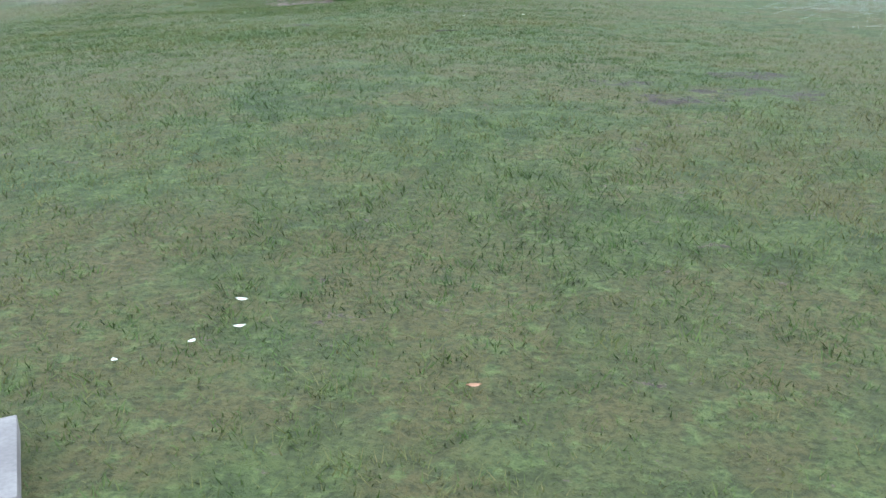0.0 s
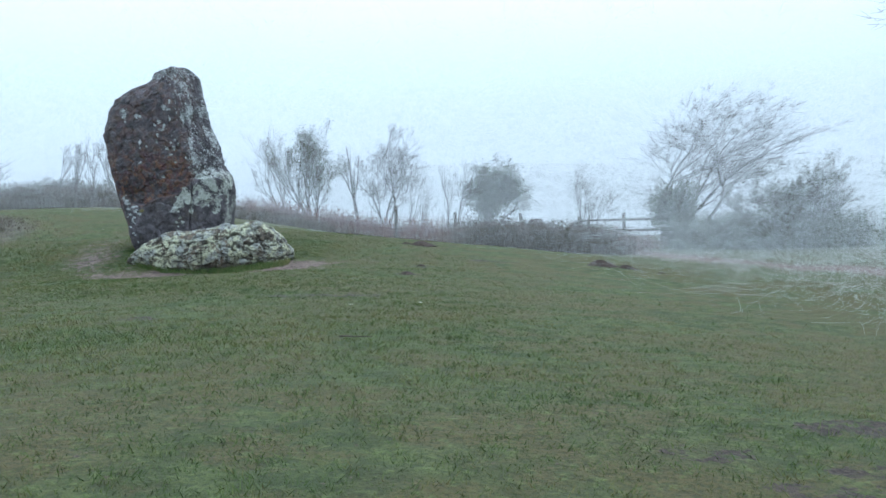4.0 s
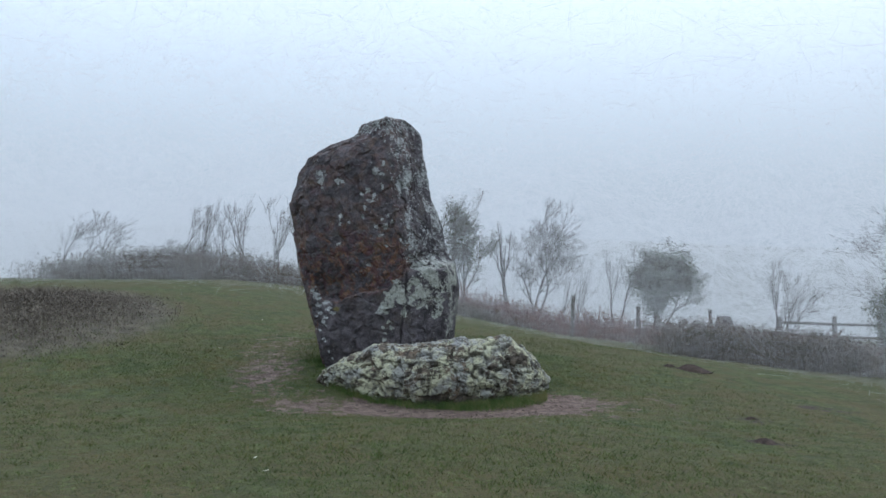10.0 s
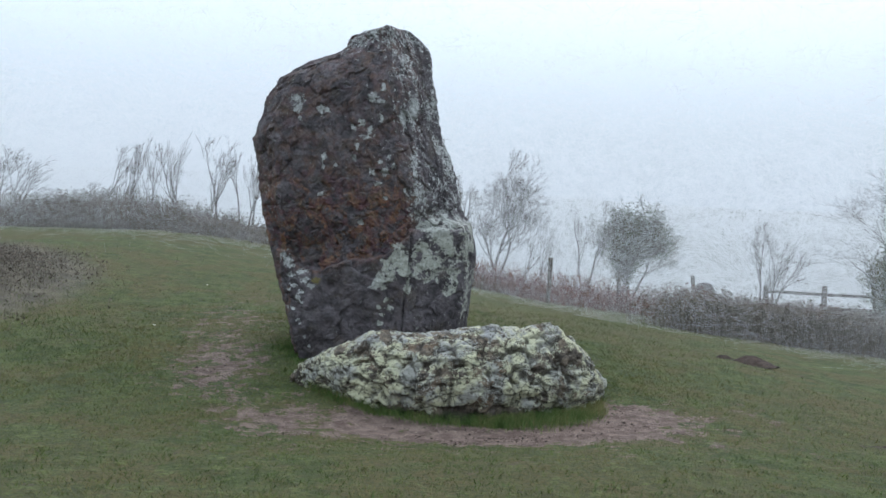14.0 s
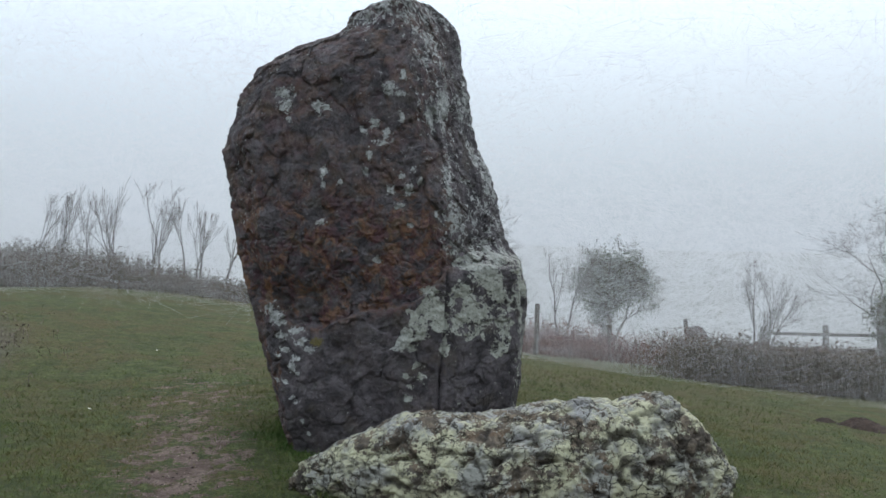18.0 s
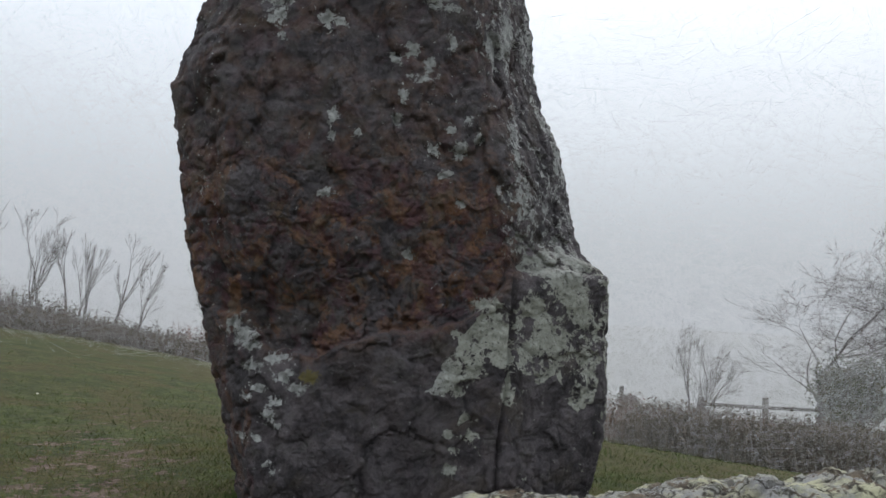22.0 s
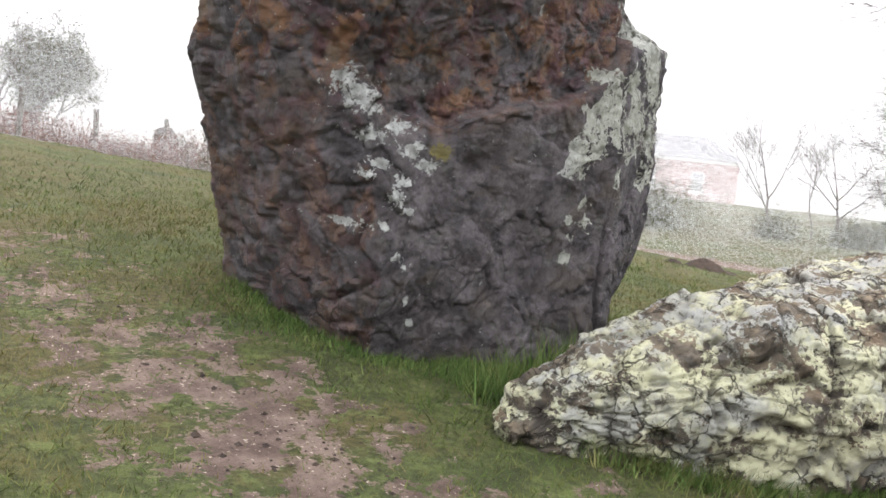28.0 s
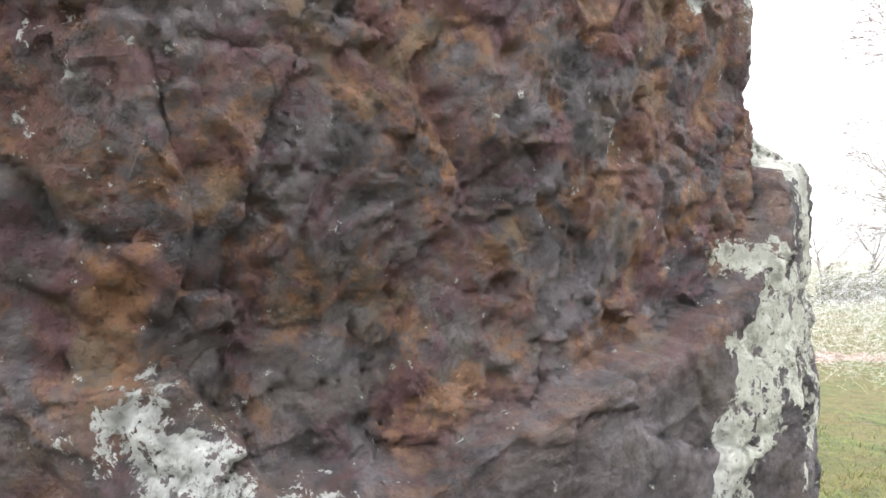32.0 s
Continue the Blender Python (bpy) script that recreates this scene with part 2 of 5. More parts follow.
def make_fallen_stone():
    n = Nodes("lichened_sandstone", 0.9, 0.25)
    mid, fine = n.noise(8, 6, 0.65, warp=0.5), n.noise(40, 6, 0.65)
    c = n.mix(n.step(mid, 0.35, 0.65), (0.072, 0.062, 0.052), (0.18, 0.142, 0.10))
    c = n.mix(n.step(n.noise(4, 5, 0.6, offset=8.0), 0.54, 0.66, 0.0, 0.6), c, (0.13, 0.08, 0.045))
    # broad crusts with dark seams between them
    edge = n.math("ADD", n.math("MULTIPLY", n.math("SUBTRACT", n.noise(4.6, 10, 0.66, warp=0.2, offset=2.5), 0.5), 2.6), n.math("MULTIPLY", n.math("SUBTRACT", fine, 0.5), 1.0))
    lich = n.step(n.math("ADD", n.attr("lichen"), edge), 0.46, 0.54)
    pale = n.mix(n.step(n.noise(3.6, 6, 0.62, offset=13.0), 0.44, 0.60), (0.42, 0.405, 0.27), (0.30, 0.295, 0.26))
    pale = n.mix(n.step(n.noise(14, 6, 0.7, offset=1.0), 0.54, 0.70, 0.0, 0.5), pale, (0.22, 0.215, 0.17))
    # the top's grey wet sheen is mixed into the crust colour, in patches
    pale = n.mix(n.math("MULTIPLY", n.attr("top"), n.step(n.noise(4.5, 7, 0.66, offset=51.0), 0.46, 0.56, 0.0, 0.7)), pale, (0.25, 0.25, 0.26))
    pale = n.mix(n.step(n.noise(9, 6, 0.62, offset=21.0), 0.58, 0.66, 0.0, 0.8), pale, (0.37, 0.37, 0.27))
    pale = n.mix(n.step(n.cells(46), 0.0, 0.22, 0.2, 0.0), pale, (0.44, 0.44, 0.36))
    pale = n.mix(n.step(n.noise(19, 8, 0.72, warp=0.3, offset=41.0), 0.38, 0.47, 0.85, 0.0), pale, (0.07, 0.062, 0.045))
    c = n.mix(lich, c, pale)
    c = n.mix(n.step(n.noise(6, 5, 0.62, offset=31.0), 0.60, 0.68, 0.0, 0.45), c, (0.115, 0.11, 0.105))
    crack = n.math("MULTIPLY", n.step(n.cells(7.5, "DISTANCE_TO_EDGE", warp=0.12), 0.0, 0.05, 1.0, 0.0), n.step(n.noise(3.4, 4, 0.6, offset=61.0), 0.42, 0.56))
    c = n.mix(n.math("MULTIPLY", crack, 0.85), c, (0.035, 0.028, 0.022))
    # colour is darkened wherever the shape is sunk: pits, seams, joints
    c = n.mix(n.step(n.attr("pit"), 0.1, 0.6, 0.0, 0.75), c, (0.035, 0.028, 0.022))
    # the foot is coloured dark green for the shade and grass beneath
    c = n.mix(n.step(n.math("ADD", n.attr("foot_shade"), n.math("MULTIPLY", n.math("SUBTRACT", mid, 0.5), 1.2)), 0.5, 0.75, 0.0, 0.85), c, (0.03, 0.035, 0.018))
    b = n.bump(mid, 0.45, 0.02)
    b = n.bump(n.math("SUBTRACT", 1.0, crack), 0.8, 0.02, b)
    b = n.bump(n.noise(24, 9, 0.74, offset=5.0), 1.0, 0.016, b)
    b = n.bump(lich, 0.5, 0.006, b)
    b = n.bump(fine, 0.6, 0.006, b)
    return n.done(c, b)


def make_ground():
    n = Nodes("turf_and_soil", 0.95, 0.2)
    big, mid, fine = n.noise(0.35, 5, 0.6), n.noise(3.2, 6, 0.65), n.noise(26, 6, 0.7)
    g = n.mix(n.step(mid, 0.35, 0.66), (0.040, 0.050, 0.017), (0.080, 0.094, 0.030))
    g = n.mix(n.step(big, 0.42, 0.62, 0.0, 0.75), g, (0.080, 0.068, 0.028))
    g = n.mix(n.step(n.noise(1.1, 5, 0.65, offset=19.0), 0.45, 0.58, 0.0, 0.75), g, (0.088, 0.068, 0.028))
    g = n.mix(n.step(n.noise(9, 6, 0.7, offset=29.0), 0.52, 0.64, 0.0, 0.7), g, (0.105, 0.125, 0.042))
    g = n.mix(n.step(fine, 0.35, 0.6, 0.7, 0.0), g, (0.028, 0.032, 0.014))
    grit = n.noise(70, 4, 0.7, offset=3.0)
    s = n.mix(n.step(n.noise(7, 6, 0.6, offset=4.0), 0.35, 0.65), (0.085, 0.057, 0.047), (0.170, 0.122, 0.098))
    s = n.mix(n.step(grit, 0.56, 0.66, 0.0, 0.8), s, (0.06, 0.042, 0.035))
    s = n.mix(n.step(n.noise(48, 3, 0.6, offset=14.0), 0.63, 0.68, 0.0, 0.8), s, (0.38, 0.31, 0.25))
    edge = n.math("ADD", n.math("MULTIPLY", n.math("SUBTRACT", n.noise(5.0, 8, 0.72, offset=6.0), 0.5), 3.3), n.math("MULTIPLY", n.math("SUBTRACT", fine, 0.5), 0.8))
    bare = n.step(n.math("ADD", n.attr("bare"), edge), 0.46, 0.6)
    c = n.mix(bare, g, s)
    dark = n.attr("dark_soil")
    c = n.mix(n.step(n.math("ADD", dark, edge), 0.5, 0.62), c, n.mix(n.step(fine, 0.4, 0.65), (0.03, 0.022, 0.018), (0.075, 0.055, 0.042)))
    c = n.mix(n.attr("brush"), c, n.mix(n.step(mid, 0.4, 0.6), (0.075, 0.065, 0.048), (0.115, 0.098, 0.07)))
    b = n.bump(mid, 0.9, 0.06)
    b = n.bump(n.noise(9, 6, 0.7, offset=29.0), 0.8, 0.03, b)
    b = n.bump(fine, 0.9, 0.02, b)
    b = n.bump(grit, 0.5, 0.006, b)
    return n.done(c, b)


def make_blades(name, green, dry, dark):
    """Blades and stems, whose tint is a field."""
    n = Nodes(name, 0.75, 0.2)
    t = n.attr("tint")
    c = n.mix(n.step(t, 0.35, 1.0), n.mix(n.step(t, 0.0, 0.5), dark, green), dry)
    return n.done(c)


def make_mist():
    m = bpy.data.materials.new("mist")
    m.use_nodes = True
    t = m.node_tree
    t.nodes.remove(t.nodes["Principled BSDF"])
    d, s, x = t.nodes.new("ShaderNodeBsdfDiffuse"), t.nodes.new("ShaderNodeBsdfTranslucent"), t.nodes.new("ShaderNodeMixShader")
    for k in (d, s):
        k.inputs[0].default_value = (0.82, 0.82, 0.83, 1)
    t.links.new(d.outputs[0], x.inputs[1])
    t.links.new(s.outputs[0], x.inputs[2])
    t.links.new(x.outputs[0], t.nodes["Material Output"].inputs[0])
    return m


def make_brick():
    n = Nodes("red_brick", 0.9)
    b = n.add("ShaderNodeTexBrick")
    b.inputs["Scale"].default_value = 1.0
    b.inputs["Brick Width"].default_value, b.inputs["Row Height"].default_value = 0.225, 0.075
    b.inputs["Mortar Size"].default_value = 0.008
    b.inputs["Color1"].default_value, b.inputs["Color2"].default_value, b.inputs["Mortar"].default_value = (0.36, 0.10, 0.07, 1), (0.27, 0.075, 0.055, 1), (0.3, 0.26, 0.22, 1)
    co = n.add("ShaderNodeTexCoord")
    mp = n.add("ShaderNodeMapping")
    mp.inputs["Rotation"].default_value = (radians(90), 0, 0)
    n.link(co.outputs["Object"], mp.inputs["Vector"])
    n.link(mp.outputs[0], b.inputs["Vector"])
    c = n.mix(n.step(n.noise(1.2, 5), 0.4, 0.7, 0.0, 0.4), b.outputs["Color"], (0.2, 0.07, 0.05))
    return n.done(c)


MAT_STONE, MAT_FALLEN, MAT_GROUND = make_standing_stone(), make_fallen_stone(), make_ground()
MAT_GRASS = make_blades("grass", (0.068, 0.100, 0.020), (0.140, 0.115, 0.042), (0.036, 0.058, 0.014))
MAT_LUSH = make_blades("lush_grass", (0.08, 0.13, 0.032), (0.22, 0.19, 0.08), (0.035, 0.07, 0.014))
MAT_BRACKEN = make_blades("dead_bracken", (0.15, 0.085, 0.066), (0.27, 0.135, 0.105), (0.085, 0.052, 0.044))
MAT_BANK = make_blades("withered_brush", (0.125, 0.105, 0.082), (0.175, 0.142, 0.11), (0.085, 0.07, 0.056))
MAT_LEAF = make_blades("leaves", (0.06, 0.07, 0.03), (0.12, 0.11, 0.05), (0.035, 0.04, 0.02))
MAT_BARK = plain("bark", (0.15, 0.125, 0.105), (0.06, 0.048, 0.042), 5.0, 0.95, 0.01)
MAT_TWIG = plain("twig_bark", (0.13, 0.10, 0.085), (0.07, 0.052, 0.045), 3.0, 0.95, 0.003)
MAT_TIMBER = plain("weathered_timber", (0.19, 0.165, 0.14), (0.10, 0.085, 0.07), 4.0, 0.9, 0.006)
MAT_SOIL = plain("molehill_soil", (0.075, 0.052, 0.04), (0.03, 0.021, 0.017), 14.0, 1.0, 0.02)
MAT_MIST = make_mist()
MAT_BRICK = make_brick()
MAT_WHITE = plain("white_paint", (0.8, 0.8, 0.78), (0.72, 0.72, 0.7), 2.0, 0.5, 0.001)
MAT_SLATE = plain("roof_slate", (0.13, 0.13, 0.14), (0.07, 0.07, 0.08), 2.0, 0.7, 0.01)

# ---- the lie of the land ----

def land(x, y):
    """Height of the ground: a low rise with the stones, falling to the right and to the hedge, and a hill beyond."""
    x, y = np.asarray(x, float), np.asarray(y, float)
    fall = 0.5 * (x + 1.5 + np.sqrt((x + 1.5) ** 2 + 4.0)) - 0.35
    z = 0.93 - 0.105 * (11 - np.log1p(np.exp(np.clip(11 - fall, -20, 20) * 0.7)) / 0.7) - 0.55 * smooth_step(8.5, 1, y)
    z += 0.12 * np.exp(-((x + 5.0) ** 2 + (y - 26.0) ** 2) / 3.2)
    z -= 0.17 * np.exp(-((x + 3.5) ** 2 / 6 + (y - 22.2) ** 2 / 1.8))
    z += 0.33 * np.exp(-((x - 1.0) ** 2 + (y - 28) ** 2) / 30)
    # rising ground behind and to the left
    z += 1.45 * smooth_step(3, -11, x) * smooth_step(21, 36, y)
    # down to the hedge, then over the valley to the hill
    z -= 0.25 * smooth_step(30, 48, y + 0.45 * np.maximum(x, 0)) * smooth_step(-8, 0, x)
    # a low bank of dead bracken
    z += 0.42 * np.exp(-((x + 11.4) ** 2 / 3.6 + (y - 28.6) ** 2 / 6.0))
    r = np.hypot(x, y - 20)
    z -= 6.0 * smooth_step(36, 82, r)
    z += 17.0 * smooth_step(88, 230, r) * smooth_step(-0.5, 0.9, (y - 20) / np.maximum(r, 1)) - 5.0 * smooth_step(0, 160, x) * smooth_step(80, 200, r)
    return z


def bare_field(x, y):
    """Where the turf is worn away: a ring round the fallen stone, a scuffed strip beside the tall one, a track by the hedge."""
    d = np.hypot((x + 2.75) / 1.9, (y - 22.5) / 0.92)
    ring = 0.60 * smooth_step(1.22, 0.72, d) * smooth_step(-5.0, -4.2, x)
    ring += 0.30 * smooth_step(2.3, 1.15, d) * smooth_step(24.0, 22.8, y) * smooth_step(-6.2, -4.8, x)
    worn = 0.46 * np.exp(-((x + 5.95) ** 2 / 0.6 + (y - 26.2) ** 2 / 5.5)) + 0.50 * np.exp(-((x + 5.75) ** 2 / 0.4 + (y - 24.0) ** 2 / 1.2)) + 0.40 * np.exp(-((x + 5.0) ** 2 / 0.3 + (y - 22.3) ** 2 / 0.4))
    line = np.abs(x - 10.0 - 0.05 * np.maximum(0, 33 - y) ** 1.7)
    track = smooth_step(1.1, 0.7, line) * smooth_step(20, 24, y) * smooth_step(43, 40, y)
    return np.clip(ring + worn + track, 0, 1)


SCARS = ((-2.68, 13.84, 0.5, 0.16), (2.53, 8.47, 0.5, 0.2), (2.47, 7.45, 0.6, 0.24), (-1.0, 16.2, 0.8, 0.25), (-0.65, 16.3, 0.7, 0.36), (0.95, 21.8, 0.26, 0.2), (0.6, 20.2, 0.3, 0.2), (1.75, 7.1, 0.42, 0.2), (1.4, 7.75, 0.36, 0.16), (2.5, 23.4, 0.5, 0.3))


def scar_field(x, y):
    """Dark scrapes in the turf."""
    out = np.zeros_like(x)
    for a, b, rx, ry in SCARS:
        out = np.maximum(out, smooth_step(1.5, 0.5, np.hypot((x - a) / rx, (y - b) / ry)) * 0.62)
    return out


def brush_field(x, y):
    return smooth_step(1.2, 0.9, np.hypot((x + 11.4) / 2.8, (y - 28.6) / 3.4))


def axis(lo, hi, step, reach):
    """Grid lines, fine from lo to hi and then wider and wider out to reach."""
    mid = np.arange(lo, hi + step / 2, step)
    out, s, v = [], step, 0.0
    while v < reach:
        s *= 1.22
        v += s
        out.append(v)
    out = np.array(out)
    return np.concatenate([(lo - out)[::-1], mid, hi + out])


def turf(x, y):
    """The unevenness of the turf: soft hummocks and small tufts."""
    p = np.stack([x, y, 0 * x], 1)
    return smooth_step(60, 30, np.hypot(x, y - 15)) * (0.030 * fbm(p, 0.9, 2, 301.0) + 0.020 * fbm(p, 4.0, 2, 307.0))


def build_ground():
    gx, gy = axis(-9.0, 6.0, 0.085, 1600), axis(-1.0, 29.0, 0.085, 1600)
    x, y = np.meshgrid(gx, gy)
    x, y = x.ravel(), y.ravel()
    near = smooth_step(60, 30, np.hypot(x, y - 15))
    z = land(x, y)
    bare = bare_field(x, y)
    z += turf(x, y) + near * 0.008 * fbm(np.stack([x, y, 0 * x], 1), 9.0, 2, 311.0)
    z -= 0.02 * bare * near
    me = fast_mesh("ground", np.stack([x, y, z], 1), quads(len(gy), len(gx), False))
    field(me, "bare", bare)
    field(me, "dark_soil", scar_field(x, y))
    field(me, "brush", brush_field(x, y))
    tagged(part("ground", me, MAT_GROUND), "short damp turf with worn pinkish soil round the stones", "ground", kind="structure")


build_ground()

# ---- the standing stone ----
STONE_Z = [0.6, 1.23, 1.5, 1.91, 2.36, 2.56, 2.8, 3.01, 3.4, 3.77, 3.97, 4.28, 4.53, 4.62, 4.74, 4.86, 4.93, 5.03, 5.12, 5.17]
STONE_L = [-4.86, -4.98, -5.04, -5.13, -5.27, -5.32, -5.40, -5.44, -5.48, -5.54, -5.50, -5.40, -5.25, -5.10, -4.90, -4.56, -4.44, -4.42, -4.34, -4.14]
STONE_R = [-2.96, -2.91, -2.89, -2.85, -2.82, -2.81, -2.87, -3.02, -3.08, -3.2, -3.25, -3.31, -3.35, -3.37, -3.39, -3.42, -3.45, -3.54, -3.62, -3.68]
STONE_E = [-3.55, -3.58, -3.61, -3.62, -3.64, -3.6, -3.56, -3.57, -3.62, -3.72, -3.76, -3.78, -3.80, -3.81, -3.81, -3.82, -3.83, -3.84, -3.84, -3.85]


def stone_outline(z, count):
    """The standing stone's section at a height: an uneven block with one broad face and a side turned away."""
    l, r, e = (np.interp(z, STONE_Z, k) for k in (STONE_L, STONE_R, STONE_E))
    back = 0.10 * smooth_step(2.6, 4.4, z) + 0.25 * smooth_step(4.3, 5.15, z)
    foot = 0.06 * smooth_step(1.5, 0.7, z)
    w = min(1.0, (r - l) / 1.6)
    cut = 0.09 * smooth_step(2.7, 2.95, z)
    knob = 0.03 + 0.19 * smooth_step(2.95, 2.7, z) * smooth_step(1.0, 1.7, z)
    sharp = smooth_step(2.75, 2.4, z)
    recede = smooth_step(1.6, 2.45, z)
    low = 0.12 * smooth_step(1.65, 1.1, z)
    corners = [(l, 24.98), (l + (0.10 - 0.08 * sharp) * w, 24.72 + back + low + 0.1 * recede * sharp), (l + (0.27 - (0.21 - 0.12 * recede) * sharp) * w, 24.47 - (0.03 - 0.16 * recede) * sharp + back - foot * (1 - sharp) + low), ((l + e) / 2, 24.30 + back - foot), (e - 0.08 - 0.5 * cut, 24.17 + back + 0.5 * cut),
               (e + 0.10 * w - 0.9 * cut, 24.24 + back + 0.5 * cut), ((e + r) / 2 + knob, 24.60 + back - 0.95 * knob), (r + 0.02, 24.92), (r - 0.05 * w, 25.3), (r - 0.3 * w, 25.58 - back), (l + 0.5 * w, 25.92 - back), (l + (0.17 - 0.07 * sharp) * w, 25.66 + 0.07 * sharp - back)]
    p = np.array(corners + corners[:1])
    s = np.concatenate([[0], np.cumsum(np.hypot(*np.diff(p, axis=0).T))])
    dense = np.interp(np.linspace(0, 1, 400), [0, s[2] / s[-1], s[6] / s[-1], s[7] / s[-1], 1], [0.8, 2.2, 2.2, 1.0, 0.5])
    run = np.concatenate([[0], np.cumsum((dense[1:] + dense[:-1]) / 2)])
    u = s[-1] * np.interp(np.linspace(0, run[-1], count, endpoint=False), run, np.linspace(0, 1, 400))
    q = np.stack([np.interp(u, s, p[:, 0]), np.interp(u, s, p[:, 1])], 1)
    k = max(2, int(0.035 / (s[-1] / count)))
    for _ in range(2):
        q = sum(np.roll(q, j, 0) for j in range(-k, k + 1)) / (2 * k + 1)
    return q


def ledge(x):
    """Height of the broken step across the broad face."""
    return np.interp(x, [-5.3, -5.06, -4.93, -4.7, -4.5, -4.05, -3.8, -3.6], [2.46, 2.45, 2.27, 2.22, 2.32, 2.38, 2.53, 2.75])


# pale lichen on the broad face: x, z, radius across, radius up
PALE_TOP = [(-4.99, 4.24, 0.068, 0.038), (-4.97, 4.12, 0.038, 0.057), (-4.94, 4.0, 0.023, 0.023), (-4.7, 4.11, 0.045, 0.038), (-4.64, 4.09, 0.037, 0.022), (-4.1, 4.26, 0.052, 0.045), (-4.05, 4.21, 0.075, 0.022), (-3.98, 4.38, 0.026, 0.045),
            (-3.72, 4.04, 0.044, 0.13), (-4.32, 3.9, 0.03, 0.03), (-4.23, 3.96, 0.037, 0.03), (-4.12, 3.87, 0.029, 0.044), (-4.15, 3.79, 0.051, 0.022), (-4.0, 4.01, 0.022, 0.044), (-4.27, 3.68, 0.022, 0.044), (-4.3, 3.55, 0.022, 0.036)]
PALE_MID = [(-4.66, 3.55, 0.022, 0.044), (-4.65, 3.43, 0.026, 0.022), (-4.52, 3.46, 0.022, 0.022), (-4.09, 3.39, 0.036, 0.029), (-3.95, 3.39, 0.043, 0.043), (-4.02, 3.25, 0.036, 0.029), (-3.85, 3.46, 0.022, 0.029), (-3.91, 3.56, 0.029, 0.022),
            (-4.0, 3.51, 0.029, 0.022), (-4.69, 3.12, 0.036, 0.025), (-4.22, 2.8, 0.036, 0.021), (-3.7, 3.18, 0.022, 0.022), (-3.94, 3.09, 0.025, 0.021), (-5.35, 3.16, 0.03, 0.055)]
PALE_LEFT = [(-5.12, 2.39, 0.041, 0.046), (-5.06, 2.33, 0.054, 0.046), (-5.03, 2.28, 0.042, 0.029), (-5.01, 2.17, 0.051, 0.025), (-4.91, 2.21, 0.056, 0.026), (-4.85, 2.11, 0.039, 0.03), (-4.77, 2.05, 0.031, 0.031), (-4.81, 2.14, 0.022, 0.022), (-4.99, 2.05, 0.038, 0.021),
             (-5.04, 2.0, 0.021, 0.017), (-4.9, 1.97, 0.03, 0.03), (-4.92, 1.91, 0.026, 0.039), (-4.87, 1.85, 0.018, 0.018), (-5.07, 1.78, 0.025, 0.019), (-4.98, 1.78, 0.02, 0.021), (-4.92, 1.65, 0.02, 0.02), (-4.89, 1.61, 0.016, 0.016), (-4.83, 1.45, 0.016, 0.016), (-4.78, 1.34, 0.016, 0.016), (-5.26, 2.08, 0.015, 0.015)]
PALE_RIGHT = [(-3.81, 2.54, 0.056, 0.031), (-3.75, 2.46, 0.057, 0.062), (-3.81, 2.35, 0.056, 0.066), (-3.86, 2.25, 0.056, 0.066), (-3.88, 2.16, 0.051, 0.035), (-3.89, 1.92, 0.03, 0.025), (-3.98, 1.83, 0.02, 0.02), (-3.86, 1.82, 0.031, 0.031), (-3.96, 1.75, 0.025, 0.02), (-3.96, 1.65, 0.035, 0.025), (-3.96, 2.37, 0.022, 0.022), (-4.01, 2.09, 0.02, 0.017), (-3.66, 2.06, 0.04, 0.05)]


def blobs(x, z, spots):
    out = np.zeros_like(x)
    for a, b, rx, rz in spots:
        out = np.maximum(out, 0.92 * np.exp(-0.5 * (((x - a) / rx) ** 2 + ((z - b) / rz) ** 2)))
    return out


def inside(x, z, corners):
    """Which points of a face lie inside an outline."""
    out = np.zeros(len(x), bool)
    for (ax, az), (bx, bz) in zip(corners, corners[1:] + corners[:1]):
        cross = ((az > z) != (bz > z)) & (x < (bx - ax) * (z - az) / (bz - az + 1e-9) + ax)
        out ^= cross
    return out


# the broad grey crust that climbs from the front face round to the side
GREY_WING = [(-4.12, 2.05), (-3.96, 2.32), (-3.73, 2.60), (-3.63, 2.45), (-3.64, 2.12), (-3.76, 2.26), (-3.93, 2.04)]
GREY_SHOULDER = [(-3.60, 2.22), (-3.60, 2.46), (-3.54, 2.72), (-3.45, 3.00), (-3.10, 2.98), (-2.86, 2.84), (-2.84, 2.5), (-3.02, 2.36), (-3.08, 2.0), (-3.2, 1.95), (-3.32, 2.16), (-3.46, 2.10)]


def facets(points, scale, seed, tilt=1.0):
    """Broken faces: each cell is a small plane of its own tilt. Returns its height and the nearness of a joint."""
    p = points * scale
    c = np.floor(p).astype(int)
    best, second = np.full(len(p), 1e9), np.full(len(p), 1e9)
    high = np.zeros(len(p))
    for dx in (-1, 0, 1):
        for dy in (-1, 0, 1):
            for dz in (-1, 0, 1):
                q = c + (dx, dy, dz)
                k = TABLE[(TABLE[(TABLE[(q[:, 0] + seed) & 511] + q[:, 1]) & 511] + q[:, 2]) & 511]
                off = p - (q + 0.5 + 0.42 * GRADS[k])
                d = (off ** 2).sum(1)
                h = tilt * (off * GRADS[(k * 7 + 3) & 511]).sum(1) + 0.5 * GRADS[(k * 5 + 1) & 511, 0]
                near = d < best
                second = np.where(near, best, np.minimum(second, d))
                high = np.where(near, h, high)
                best = np.where(near, d, best)
    return high, smooth_step(0.16, 0.0, np.sqrt(second) - np.sqrt(best))


